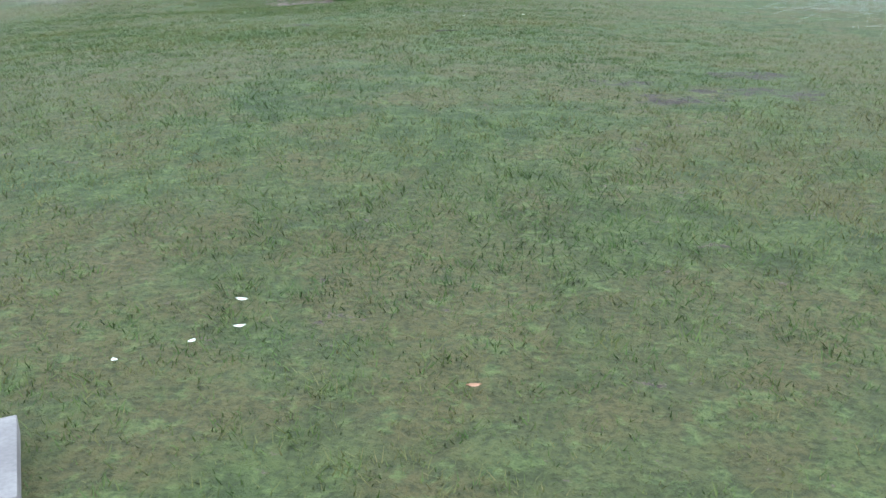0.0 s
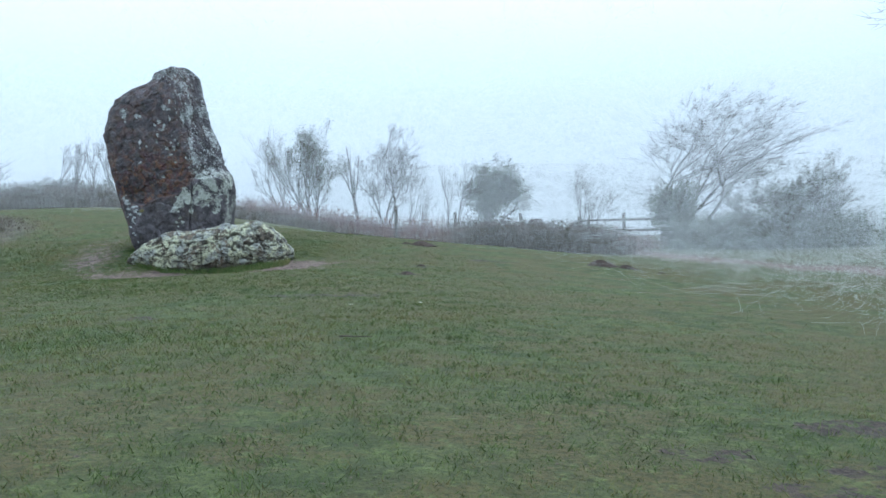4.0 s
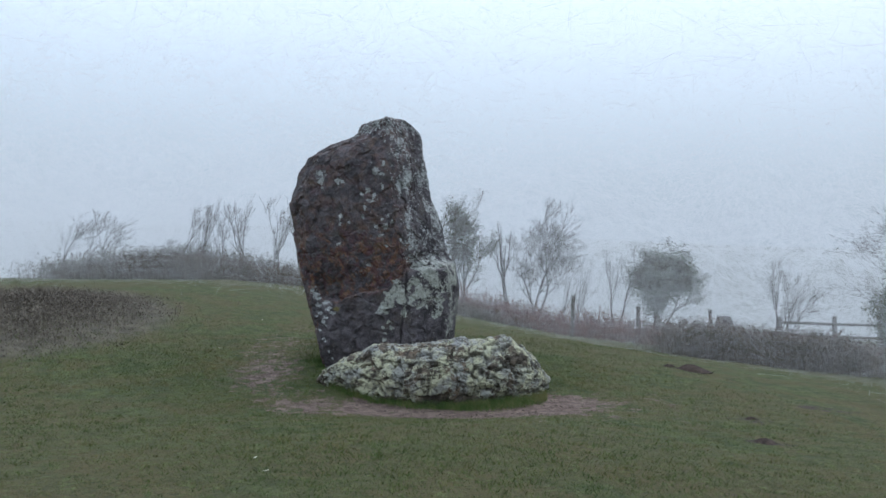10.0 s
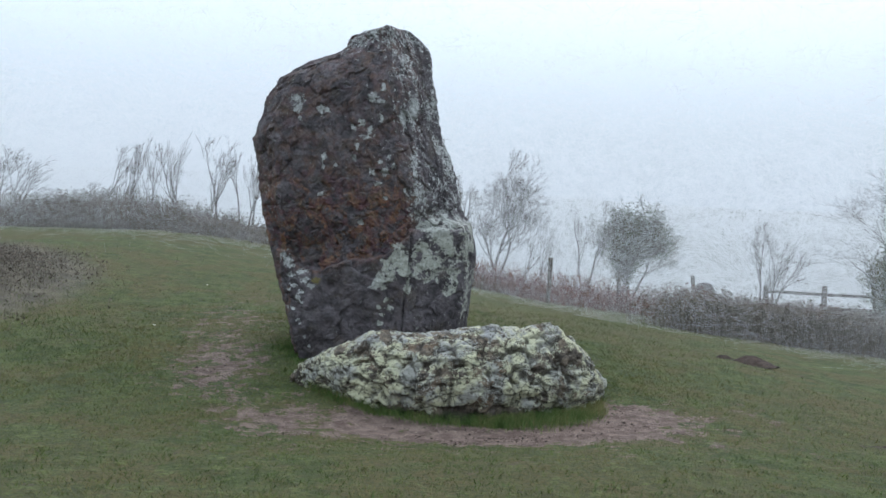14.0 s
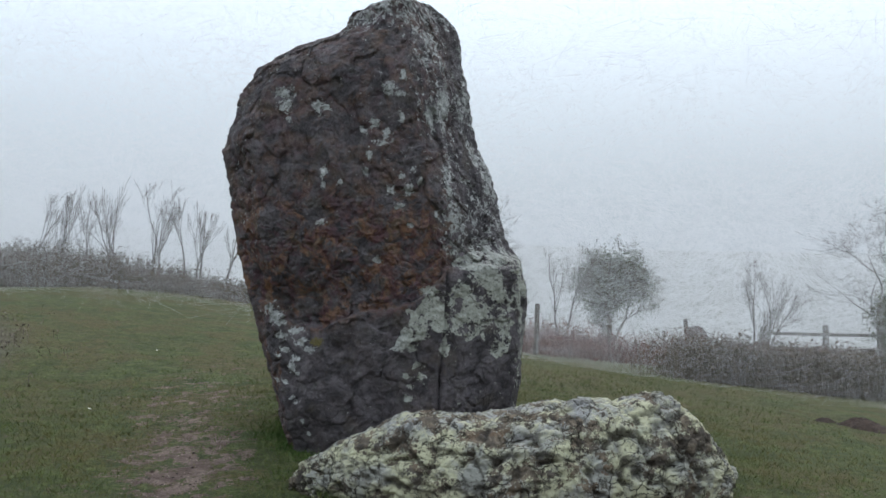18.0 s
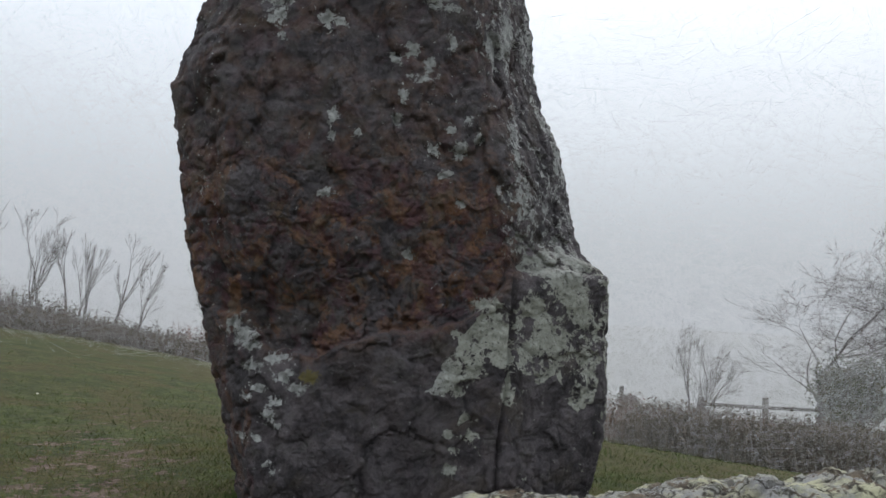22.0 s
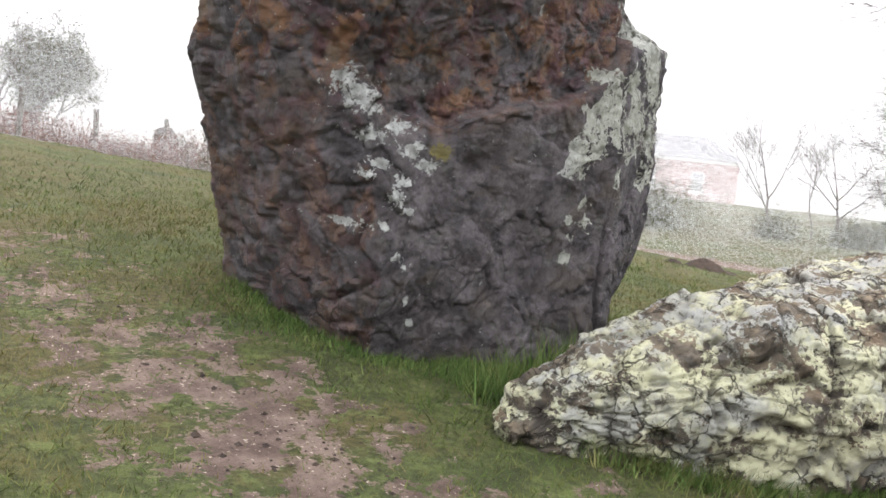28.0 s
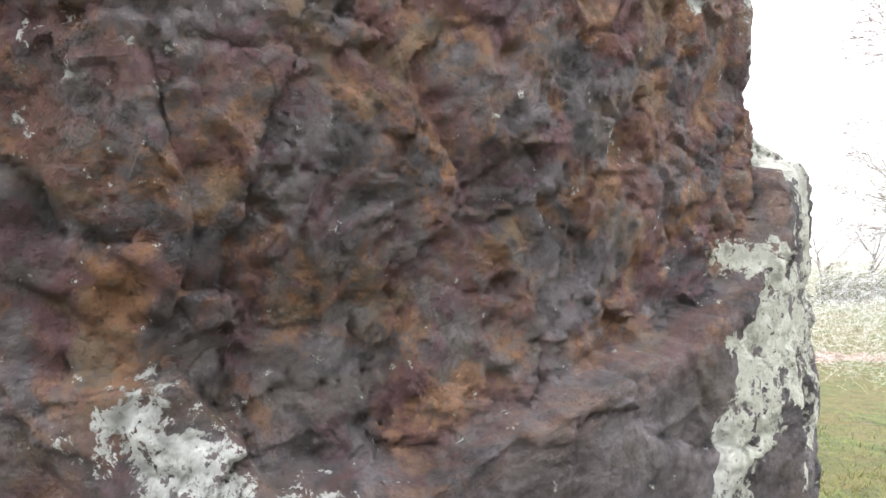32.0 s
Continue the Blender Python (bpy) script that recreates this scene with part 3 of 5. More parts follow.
def build_standing_stone():
    zs = np.concatenate([np.linspace(0.62, 1.15, 24, endpoint=False), np.linspace(1.15, 3.35, 250, endpoint=False), np.linspace(3.35, 5.17, 126)])
    rows, cols = len(zs), 460
    ring = np.stack([stone_outline(z, cols) for z in zs])
    # round the very top in
    pts = np.concatenate([ring, np.repeat(zs[:, None, None], cols, 1)], 2)
    cap = []
    for k, (shrink, up) in enumerate(((0.85, 0.012), (0.6, 0.02), (0.3, 0.022), (0.02, 0.022))):
        c = pts[-1].mean(0)
        t = c + (pts[rows - 1] - c) * shrink
        t[:, 2] = zs[-1] + up
        cap.append(t)
    pts = np.concatenate([pts, np.array(cap)])
    n_rows = len(pts)
    dx = np.roll(pts, -1, 1) - np.roll(pts, 1, 1)
    nrm = np.stack([dx[..., 1], -dx[..., 0], np.zeros_like(dx[..., 0])], -1)
    nrm /= np.maximum(np.linalg.norm(nrm, axis=-1, keepdims=True), 1e-6)
    nrm[rows:] = (0, 0, 1)
    p, n = pts.reshape(-1, 3), nrm.reshape(-1, 3)
    x, y, z = p.T
    broad = smooth_step(0.35, 0.8, -n[:, 1])
    side = smooth_step(0.15, 0.6, n[:, 0])
    leftside = smooth_step(0.3, 0.8, -n[:, 0])
    above = smooth_step(-0.012, 0.016, z - ledge(x) - 0.06 * fbm(p, 5.0, 4, 51.0)) * smooth_step(3.3, 2.5, z) * broad
    lumps = fbm(p, 1.3, 3, 4.0)
    knobs = fbm(p, 2.9, 5, 11.0, 0.55)
    grain = fbm(p * (1, 1, 0.85), 17.0, 3, 23.0, 0.6)
    ridged = 1 - np.abs(fbm(p * (1, 1, 1.2), 3.2, 3, 31.0)) * 2.2
    bend = 0.05 * np.stack([fbm(p, 5.0, 2, 71.0), fbm(p, 5.0, 2, 77.0), fbm(p, 5.0, 2, 83.0)], 1)
    crest = 1 - 2.8 * np.abs(fbm(p + bend, 6.0, 4, 61.0, 0.55))
    holes = np.clip(fbm(p + bend, 11.0, 2, 97.0) - 0.28, 0, 1)
    rough = 0.40 + 0.75 * above + 0.3 * smooth_step(2.6, 3.2, z)
    wob = p + 2.0 * bend
    chunk, joint = facets(wob * (1, 1, 0.8), 3.4, 5)
    chip, split = facets(wob + 0.6 * bend, 9.5, 19)
    crumb, nick = facets(wob, 24.0, 37)
    d = 0.05 * lumps + 0.035 * knobs * (0.6 + 0.5 * above) + 0.007 * grain * rough - 0.12 * above + 0.02 * np.clip(ridged, 0, 1) * above
    d += 0.022 * chunk - 0.007 * joint * (1 - 0.4 * above) + 0.013 * chip * (0.7 + 0.8 * above) - 0.003 * split + 0.0055 * crumb * (0.4 + 1.1 * above) - 0.003 * nick
    d -= 0.10 * np.exp(-((x + 5.27) / 0.09) ** 2 - ((z - 2.08) / 0.17) ** 2) * smooth_step(24.9, 24.6, y)
    d += 0.013 * np.clip(crest, -0.8, 0.8) * rough - 0.085 * holes * rough
    d -= 0.018 * smooth_step(0.75, 1.0, ridged) * (leftside + 0.3)
    # upright crack beside the grey patch, hollow holes, knee of the side face
    crack = np.exp(-((x + 3.66 - 0.05 * np.sin(z * 3)) / 0.018) ** 2) * smooth_step(2.9, 2.6, z) * smooth_step(1.1, 1.4, z) * broad
    d -= 0.05 * crack
    for hx, hz, hr, hd in ((-4.19, 2.79, 0.05, 0.06), (-4.86, 2.25, 0.05, 0.05), (-4.55, 2.07, 0.05, 0.06), (-3.5, 2.75, 0.08, 0.06)):
        d -= hd * np.exp(-((x - hx) ** 2 + (z - hz) ** 2) / hr ** 2) * smooth_step(24.9, 24.6, y)
    d *= 1 - 0.75 * smooth_step(4.98, 5.15, z)
    p = p + n * d[:, None]
    p[:, 2] += 0.025 * knobs * smooth_step(4.3, 4.9, z) - 0.03 * smooth_step(5.05, 5.17, z)
    me = fast_mesh("standing_stone", p, quads(n_rows, cols, True))
    front = smooth_step(24.85, 24.6, y)
    lichen = front * np.maximum(blobs(x, z, PALE_TOP + PALE_MID), blobs(x, z, PALE_LEFT + PALE_RIGHT))
    lichen = np.maximum(lichen, side * (0.36 + 0.95 * fbm(p * (1, 1, 0.7), 4.2, 3, 45.0) - 0.30 * smooth_step(2.2, 1.7, z)) * smooth_step(0.8, 1.3, z))
    jx, jz = x + 0.05 * fbm(p, 9.0, 3, 161.0), z + 0.05 * fbm(p, 9.0, 3, 171.0)
    facing = smooth_step(25.1, 24.9, y)
    lichen = np.maximum(lichen, facing * inside(jx, jz, GREY_WING) * (0.74 + 1.0 * fbm(p, 8.0, 2, 181.0)))
    lichen = np.maximum(lichen, facing * inside(jx, jz, GREY_SHOULDER) * (0.60 + 1.3 * fbm(p, 6.0, 3, 191.0)))
    lichen = np.maximum(lichen, 0.46 * smooth_step(4.7, 5.0, z) * (1 + 0.8 * fbm(p, 5.0, 2, 201.0)) + 0.12 * leftside * smooth_step(2.2, 3.0, z))
    lichen = np.maximum(lichen, 0.10 * smooth_step(3.0, 3.6, z) * smooth_step(-4.6, -3.9, x))
    field(me, "lichen", lichen)
    field(me, "green", np.clip(side * smooth_step(3.1, 2.6, z) + smooth_step(-4.15, -3.9, x) * smooth_step(2.9, 2.5, z), 0, 1))
    field(me, "rust", np.clip(0.06 + 0.3 * smooth_step(2.4, 3.2, z) + 0.98 * smooth_step(3.6, 2.7, z) * smooth_step(-0.1, 0.1, z - ledge(x)) + 0.5 * leftside * smooth_step(3.2, 2.2, z), 0, 1) * smooth_step(-3.4, -3.7, x))
    field(me, "yellow", front * 0.9 * np.exp(-(((x + 4.72) / 0.07) ** 2 + ((z - 2.12) / 0.05) ** 2)) + 0.35 * front * np.exp(-(((x + 4.4) / 0.2) ** 2 + ((z - 2.05) / 0.09) ** 2)))
    tagged(part("standing_stone", me, MAT_STONE), "tall dark rusty standing stone spotted with pale lichen", "standing stone")


build_standing_stone()

# ---- the fallen stone ----
LIE_X = [-4.92, -4.84, -4.46, -4.07, -3.56, -2.97, -2.57, -2.18, -1.91, -1.67, -1.55]
LIE_T = [1.06, 1.25, 1.45, 1.60, 1.64, 1.73, 1.74, 1.77, 1.62, 1.34, 1.08]
LIE_F = [23.62, 23.50, 23.12, 22.80, 22.50, 22.46, 22.50, 22.55, 22.72, 22.95, 23.25]
LIE_B = [23.75, 23.85, 23.95, 23.95, 23.92, 23.95, 24.0, 23.98, 23.9, 23.75, 23.5]


def build_fallen_stone():
    rows, cols = 400, 300
    xs = np.linspace(-4.92, -1.55, rows)
    a = np.linspace(-0.12 * np.pi, 1.12 * np.pi, cols)
    top, front, back = (np.interp(xs, LIE_X, k) for k in (LIE_T, LIE_F, LIE_B))
    kern = np.ones(15) / 15
    top, front, back = (np.convolve(np.pad(k, 7, mode="edge"), kern, "valid") for k in (top, front, back))
    ca, sa = np.cos(a), np.sin(a)
    e = 0.66
    sx, sz = np.sign(ca) * np.abs(ca) ** e, np.sign(sa) * np.abs(sa) ** e
    base = 0.82
    mid, half = (front + back) / 2, (back - front) / 2
    y = mid[:, None] - half[:, None] * sx[None, :]
    z = base + (top - base)[:, None] * np.maximum(sz, -0.35)[None, :]
    # the face leans out over its foot, the back is lower
    lean = smooth_step(1.25, 0.8, z) * (y < mid[:, None])
    y += 0.16 * lean
    z -= 0.10 * smooth_step(0.0, 1.0, (y - mid[:, None]) / half[:, None]) * smooth_step(1.2, 1.5, z)
    p = np.stack([np.repeat(xs[:, None], cols, 1), y, z], -1)
    du, dv = np.gradient(p, axis=0), np.gradient(p, axis=1)
    n = np.cross(dv, du)
    n /= np.maximum(np.linalg.norm(n, axis=-1, keepdims=True), 1e-6)
    p, n = p.reshape(-1, 3), n.reshape(-1, 3)
    if (n[:, 2] * (p[:, 2] - 1.2)).sum() < 0:
        n = -n
    x, y, z = p.T
    warp = 0.12 * np.stack([fbm(p, 2.2, 2, 81.0), fbm(p, 2.2, 2, 91.0), 0.6 * fbm(p, 2.2, 2, 101.0)], 1)
    q = p + warp
    beds = np.stack([q[:, 0] * 0.6, q[:, 1] * 0.6, q[:, 2] * 1.9 + 0.12 * q[:, 0]], 1)
    lumps, knobs, grain = fbm(q, 1.7, 3, 2.0), fbm(q, 6.0, 5, 15.0, 0.58), fbm(p, 22.0, 3, 40.0, 0.6)
    crag = 1 - 2.4 * np.abs(fbm(beds, 3.6, 5, 55.0, 0.56))
    pits = np.clip(fbm(q * (0.9, 0.9, 1.5), 7.5, 3, 70.0) - 0.10, 0, 1)
    up = smooth_step(0.6, 0.9, n[:, 2])
    seam = smooth_step(0.82, 1.0, crag)
    beds_at = (q[:, 2] + 0.10 * q[:, 0] - 0.16 * q[:, 1]) * 7.0 + 2.2 * fbm(q, 1.3, 4, 131.0)
    part_way = beds_at - np.floor(beds_at)
    plates = (part_way - smooth_step(0.80, 1.0, part_way)) * (0.5 + 0.5 * smooth_step(-0.2, 0.4, fbm(q, 1.6, 2, 141.0)))
    d = 0.085 * lumps - 0.014 * (plates - 0.3) + 0.008 * np.clip(crag, -0.6, 0.7) + 0.024 * knobs + 0.009 * grain + 0.010 * np.clip(1 - 2.6 * np.abs(fbm(q, 9.0, 4, 111.0, 0.58)), -0.8, 0.8) - 0.115 * pits * (1 - 0.5 * up) - 0.012 * seam
    chunk, joint = facets(q, 3.0, 61)
    chip, split = facets(q, 8.5, 73)
    d += 0.032 * chunk - 0.014 * joint + 0.012 * chip - 0.006 * split
    p = p + n * d[:, None]
    me = fast_mesh("fallen_stone", p, quads(rows, cols, False))
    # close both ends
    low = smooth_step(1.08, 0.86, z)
    # how much to darken: pits, seams, joints, and bed steps off the top
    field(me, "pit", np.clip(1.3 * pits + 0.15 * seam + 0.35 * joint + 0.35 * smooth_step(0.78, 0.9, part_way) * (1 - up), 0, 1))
    field(me, "lichen", np.clip(0.67 + 0.02 * up + 0.3 * fbm(p, 1.4, 2, 151.0) - 0.4 * pits - 0.42 * low - 0.10 * smooth_step(-4.3, -4.8, x), 0, 1))
    # upward faces, which get the sheen in their colour
    field(me, "top", up)
    # shade put into the colour: strong at the foot, faint at the back
    field(me, "foot_shade", 0.75 * low + 0.1 * smooth_step(0.2, 0.6, n[:, 1]))
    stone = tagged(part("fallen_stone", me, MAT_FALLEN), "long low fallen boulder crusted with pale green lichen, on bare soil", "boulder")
    bm = bmesh.new()
    bm.from_mesh(me)
    bmesh.ops.holes_fill(bm, edges=[k for k in bm.edges if k.is_boundary], sides=0)
    bm.to_mesh(me)
    bm.free()


build_fallen_stone()

# ---- trees, bushes and thickets ----
def tubes(segments, sides):
    """Tapered tubes for segments of start, end and two radii, as arrays."""
    s = np.array(segments)
    a, b, ra, rb = s[:, 0:3], s[:, 3:6], s[:, 6], s[:, 7]
    d = b - a
    d /= np.maximum(np.linalg.norm(d, axis=1, keepdims=True), 1e-6)
    h = np.where(np.abs(d[:, 2:3]) > 0.9, (1.0, 0, 0), (0, 0, 1.0))
    u = np.cross(d, h)
    u /= np.linalg.norm(u, axis=1, keepdims=True)
    v = np.cross(d, u)
    t = np.linspace(0, 2 * np.pi, sides, endpoint=False)
    ring = u[:, None] * np.cos(t)[None, :, None] + v[:, None] * np.sin(t)[None, :, None]
    low, high = a[:, None] + ring * ra[:, None, None], b[:, None] + ring * rb[:, None, None]
    verts = np.concatenate([low, high], 1).reshape(-1, 3)
    j = np.arange(sides)
    one = np.stack([j, (j + 1) % sides, sides + (j + 1) % sides, sides + j], 1)
    faces = (np.arange(len(s)) * 2 * sides)[:, None, None] + one[None]
    return verts, faces.reshape(-1, 4)


def grow(seed, height, stems=1, wind=(0.0, 0.0), spread=0.7, levels=4, girth=0.02, kids=(3, 5), first=0.25, droop=0.0, wander=0.16):
    """Limbs of a bare tree: thick ones and fine ones, as two lists of segments."""
    r = random.Random(seed)
    thick, fine = [], []
    wv = Vector((wind[0], wind[1], 0))

    def branch(p, d, length, rad, level):
        steps = 6 if level == 0 else 4 if level < 3 else 2
        here, way, spots = p.copy(), d.copy(), []
        for k in range(steps):
            f = (k + 1) / steps
            way = (way + Vector((r.gauss(0, wander), r.gauss(0, wander), r.gauss(0, wander * 0.6))) + wv * (0.05 + 0.06 * level) + Vector((0, 0, 0.10 - droop))).normalized()
            end = here + way * (length / steps)
            r0, r1 = rad * (1 - 0.62 * (k / steps)), rad * (1 - 0.62 * f)
            (thick if level < 2 else fine).append((*here, *end, r0, r1))
            here = end
            spots.append((f, here.copy(), way.copy(), r1))
        if level >= levels:
            return
        for _ in range(r.randint(*kids) + (1 if level == 0 else 0)):
            f0 = r.uniform(first if level == 0 else 0.2, 1.0)
            f, q, w, rr = min(spots, key=lambda s: abs(s[0] - f0))
            side = Vector((r.gauss(0, 1), r.gauss(0, 1), r.gauss(0, 0.5)))
            side = (side - w * side.dot(w)).normalized()
            nd = (w + side * spread * r.uniform(0.6, 1.3) + wv * 0.25).normalized()
            branch(q, nd, length * r.uniform(0.45, 0.72), max(rr * r.uniform(0.5, 0.75), 0.005), level + 1)
        branch(here, way, length * 0.5, max(spots[-1][3] * 0.9, 0.005), level + 1)

    for k in range(stems):
        a = r.uniform(0, 2 * math.pi)
        lean = 0.10 if stems == 1 else r.uniform(0.15, 0.6)
        d = Vector((math.cos(a) * lean, math.sin(a) * lean, 1)) + wv * 0.35
        off = Vector((math.cos(a), math.sin(a), 0)) * (0.0 if stems == 1 else 0.12)
        branch(off + Vector((0, 0, -0.15)), d.normalized(), height * r.uniform(0.42, 0.55), height * girth * (1 if stems == 1 else 0.7), 0)
    return thick, fine


def leaves_on(segments, per, size, seed, jitter=0.15):
    """Small leaf quads set along twigs, and a tint for each corner."""
    g = np.random.default_rng(seed)
    s = np.array(segments)
    k = np.repeat(np.arange(len(s)), per)
    f = g.random(len(k))[:, None]
    c = s[k, 0:3] * (1 - f) + s[k, 3:6] * f + g.normal(0, jitter, (len(k), 3))
    u, v = g.normal(0, 1, (2, len(k), 3))
    u /= np.linalg.norm(u, axis=1, keepdims=True)
    v -= u * (u * v).sum(1, keepdims=True)
    v /= np.linalg.norm(v, axis=1, keepdims=True)
    w = size * g.uniform(0.6, 1.3, (len(k), 1))
    verts = np.stack([c - u * w, c - v * w * 0.5, c + u * w, c + v * w * 0.5], 1).reshape(-1, 3)
    return verts, np.arange(len(verts)).reshape(-1, 4), np.repeat(g.random(len(k)), 4)


def tree(name, place, label, category="tree", turn=0.0, leaf=None, group="", **how):
    """A bare or thinly leaved tree with its trunk and its crown of twigs."""
    size = how.pop("size", None)
    thick, fine = grow(**how)
    if size:
        # bring the tree to its own breadth and height
        ends = np.array([k[3:6] for k in thick + fine])
        up, out = size[1] / np.percentile(ends[:, 2], 99.5), size[0] / max(np.ptp(np.percentile(ends[:, 0], [2, 98])), 0.1)
        thick, fine = ([(k[0] * out, k[1] * out, k[2] * up, k[3] * out, k[4] * out, k[5] * up, k[6], k[7]) for k in side] for side in (thick, fine))
    x, y = place
    root = tagged(empty(name, (x, y, float(land(x, y)))), label, category, group)
    root.rotation_euler[2] = radians(turn)
    part("trunk", fast_mesh("trunk", *tubes(thick, 7)), MAT_BARK, root)
    if fine:
        part("crown", fast_mesh("crown", *tubes(fine, 3)), MAT_TWIG, root)
    if leaf:
        v, f, t = leaves_on(fine, leaf[0], leaf[1], how["seed"] + 5, leaf[2])
        me = fast_mesh("foliage", v, f, False)
        field(me, "tint", t)
        part("foliage", me, MAT_LEAF, root)
    return root


EAST = (0.22, -0.05)
# wind-bent thorns behind the stones
tree("hawthorn_tree", (-1.9, 53.0), "bare dense wind-bent hawthorn fading into fog", seed=11, height=4.7, size=(3.3, 4.9), stems=6, wind=EAST, levels=4, kids=(3, 4), spread=0.5, leaf=(1, 0.04, 0.1), group="hedge trees")
tree("hawthorn_tree", (-3.4, 54.0), "bare thin thorn behind the standing stone", seed=12, height=4.4, size=(2.2, 4.6), stems=2, wind=EAST, girth=0.016, levels=4, kids=(3, 4), group="hedge trees")
tree("hawthorn_tree", (0.35, 55.0), "bare thin ivy-stemmed hawthorn fading into fog", seed=112, height=4.2, size=(1.3, 4.4), wind=(0.2, 0), girth=0.03, levels=3, kids=(2, 3), first=0.5, group="hedge trees")
tree("hawthorn_tree", (1.7, 56.0), "bare spreading hawthorn with a wind-combed crown", seed=13, height=5.2, size=(4.1, 5.4), stems=3, wind=(0.2, -0.05), levels=5, kids=(3, 4), spread=0.85, wander=0.2, girth=0.02, first=0.45, group="hedge trees")
tree("hawthorn_tree", (2.6, 55.0), "small bare hawthorn in the hedge", seed=14, height=3.1, size=(1.0, 3.2), stems=2, wind=EAST, levels=3, kids=(2, 3), group="hedge trees")
tree("hawthorn_tree", (3.4, 55.0), "slender bare hawthorn sapling in the hedge", seed=15, height=2.9, size=(0.9, 3.0), stems=2, wind=EAST, levels=3, kids=(2, 3), group="hedge trees")
tree("hawthorn_tree", (5.1, 53.2), "leaning bare thorn beside a dense bush", seed=16, height=3.8, size=(1.7, 3.9), stems=2, wind=(0.25, 0), levels=4, kids=(2, 3), spread=0.6, wander=0.2, girth=0.022, first=0.4, group="hedge trees")
tree("gorse_bush", (7.1, 54.0), "dense dark ragged bush on short stems", "bush", seed=21, height=3.6, size=(3.0, 3.9), stems=5, wind=(0.25, 0), levels=4, kids=(4, 5), spread=0.75, first=0.35, leaf=(1, 0.05, 0.16), girth=0.026)
tree("thorn_sapling", (10.6, 48.0), "small bare thorn sapling beside a rail fence", seed=22, height=3.4, size=(2.0, 3.6), stems=3, wind=(0.4, 0), levels=4, kids=(3, 3), spread=0.7, group="hedge trees")
tree("hawthorn_tree", (13.6, 45.5), "large bare many-stemmed hawthorn in the hedge", seed=23, height=6.4, size=(6.6, 6.6), stems=5, wind=(0.12, 0), levels=5, kids=(3, 3), spread=0.8, wander=0.19, girth=0.02, first=0.35)
tree("ivy_bush", (13.2, 44.6), "dark ivy-clad bush at the foot of a bare tree", "bush", seed=24, height=2.7, size=(1.7, 2.7), stems=5, levels=3, kids=(4, 6), spread=0.5, leaf=(3, 0.05, 0.16))
tree("elder_bush", (16.0, 38.0), "rounded budding shrub with thin upright twigs", "bush", seed=25, height=3.4, size=(3.9, 3.3), stems=9, wind=(0.15, 0), levels=4, kids=(3, 4), spread=0.65, leaf=(1, 0.03, 0.05), girth=0.014, first=0.3)
# saplings and the big ash by the lane
tree("ash_sapling", (19.05, 34.0), "slim bare forked ash sapling with brambles at its foot", seed=31, height=3.5, size=(1.9, 3.6), levels=4, kids=(3, 4), spread=0.5, girth=0.016, first=0.35, wander=0.07, group="saplings by the lane")
tree("ash_sapling", (19.6, 32.0), "slim bare upright ash sapling with brambles at its foot", seed=32, height=3.4, size=(1.8, 3.5), levels=4, kids=(3, 4), spread=0.5, girth=0.017, first=0.35, wander=0.07, group="saplings by the lane")
tree("ash_sapling", (21.2, 31.6), "forked bare sapling with a broken ivy stem", seed=33, height=2.9, size=(1.5, 3.0), levels=4, kids=(3, 4), spread=0.5, girth=0.024, first=0.4, wander=0.08, group="saplings by the lane")
tree("ash_sapling", (20.7, 33.4), "thin bare sapling almost lost in fog", seed=36, height=3.2, size=(1.0, 3.4), levels=4, kids=(2, 3), spread=0.4, girth=0.012, wander=0.1, group="saplings by the lane")
tree("ash_tree", (21.6, 29.2), "big bare ash tree with low reaching limbs", seed=34, height=10.0, wind=(-0.16, 0.18), levels=5, kids=(5, 6), spread=1.0, girth=0.018, first=0.2, droop=0.09, wander=0.12)
for k in range(14):
    a = -13.3 + 0.5 * k
    tree("hawthorn_tree", (a + 0.2 * math.sin(5 * k), 50.0 + 1.2 * math.sin(2.1 * k)), "tall thin bare thorn in a foggy row", seed=50 + k, height=3.1, size=(0.95 + 0.25 * math.sin(3.3 * k), 3.0 + 0.35 * math.sin(1.7 * k) - 0.08 * max(0, k - 9)), wind=(0.16, 0), levels=4, kids=(2, 3), spread=0.4, girth=0.017, first=0.4, wander=0.1, group="foggy row of thorns")
for k, (a, b) in enumerate(((-19.0, 52.0), (-18.1, 52.5), (-17.2, 51.5), (-14.0, 51.0), (-13.3, 50.0))):
    tree("hawthorn_tree", (a, b), "bare thorn almost lost in fog", seed=70 + k, height=3.0, size=(1.4, 2.8) if k < 3 else (1.0, 1.6), wind=(0.4, 0), levels=4, kids=(3, 4), spread=0.5, girth=0.015, group="foggy row of thorns")


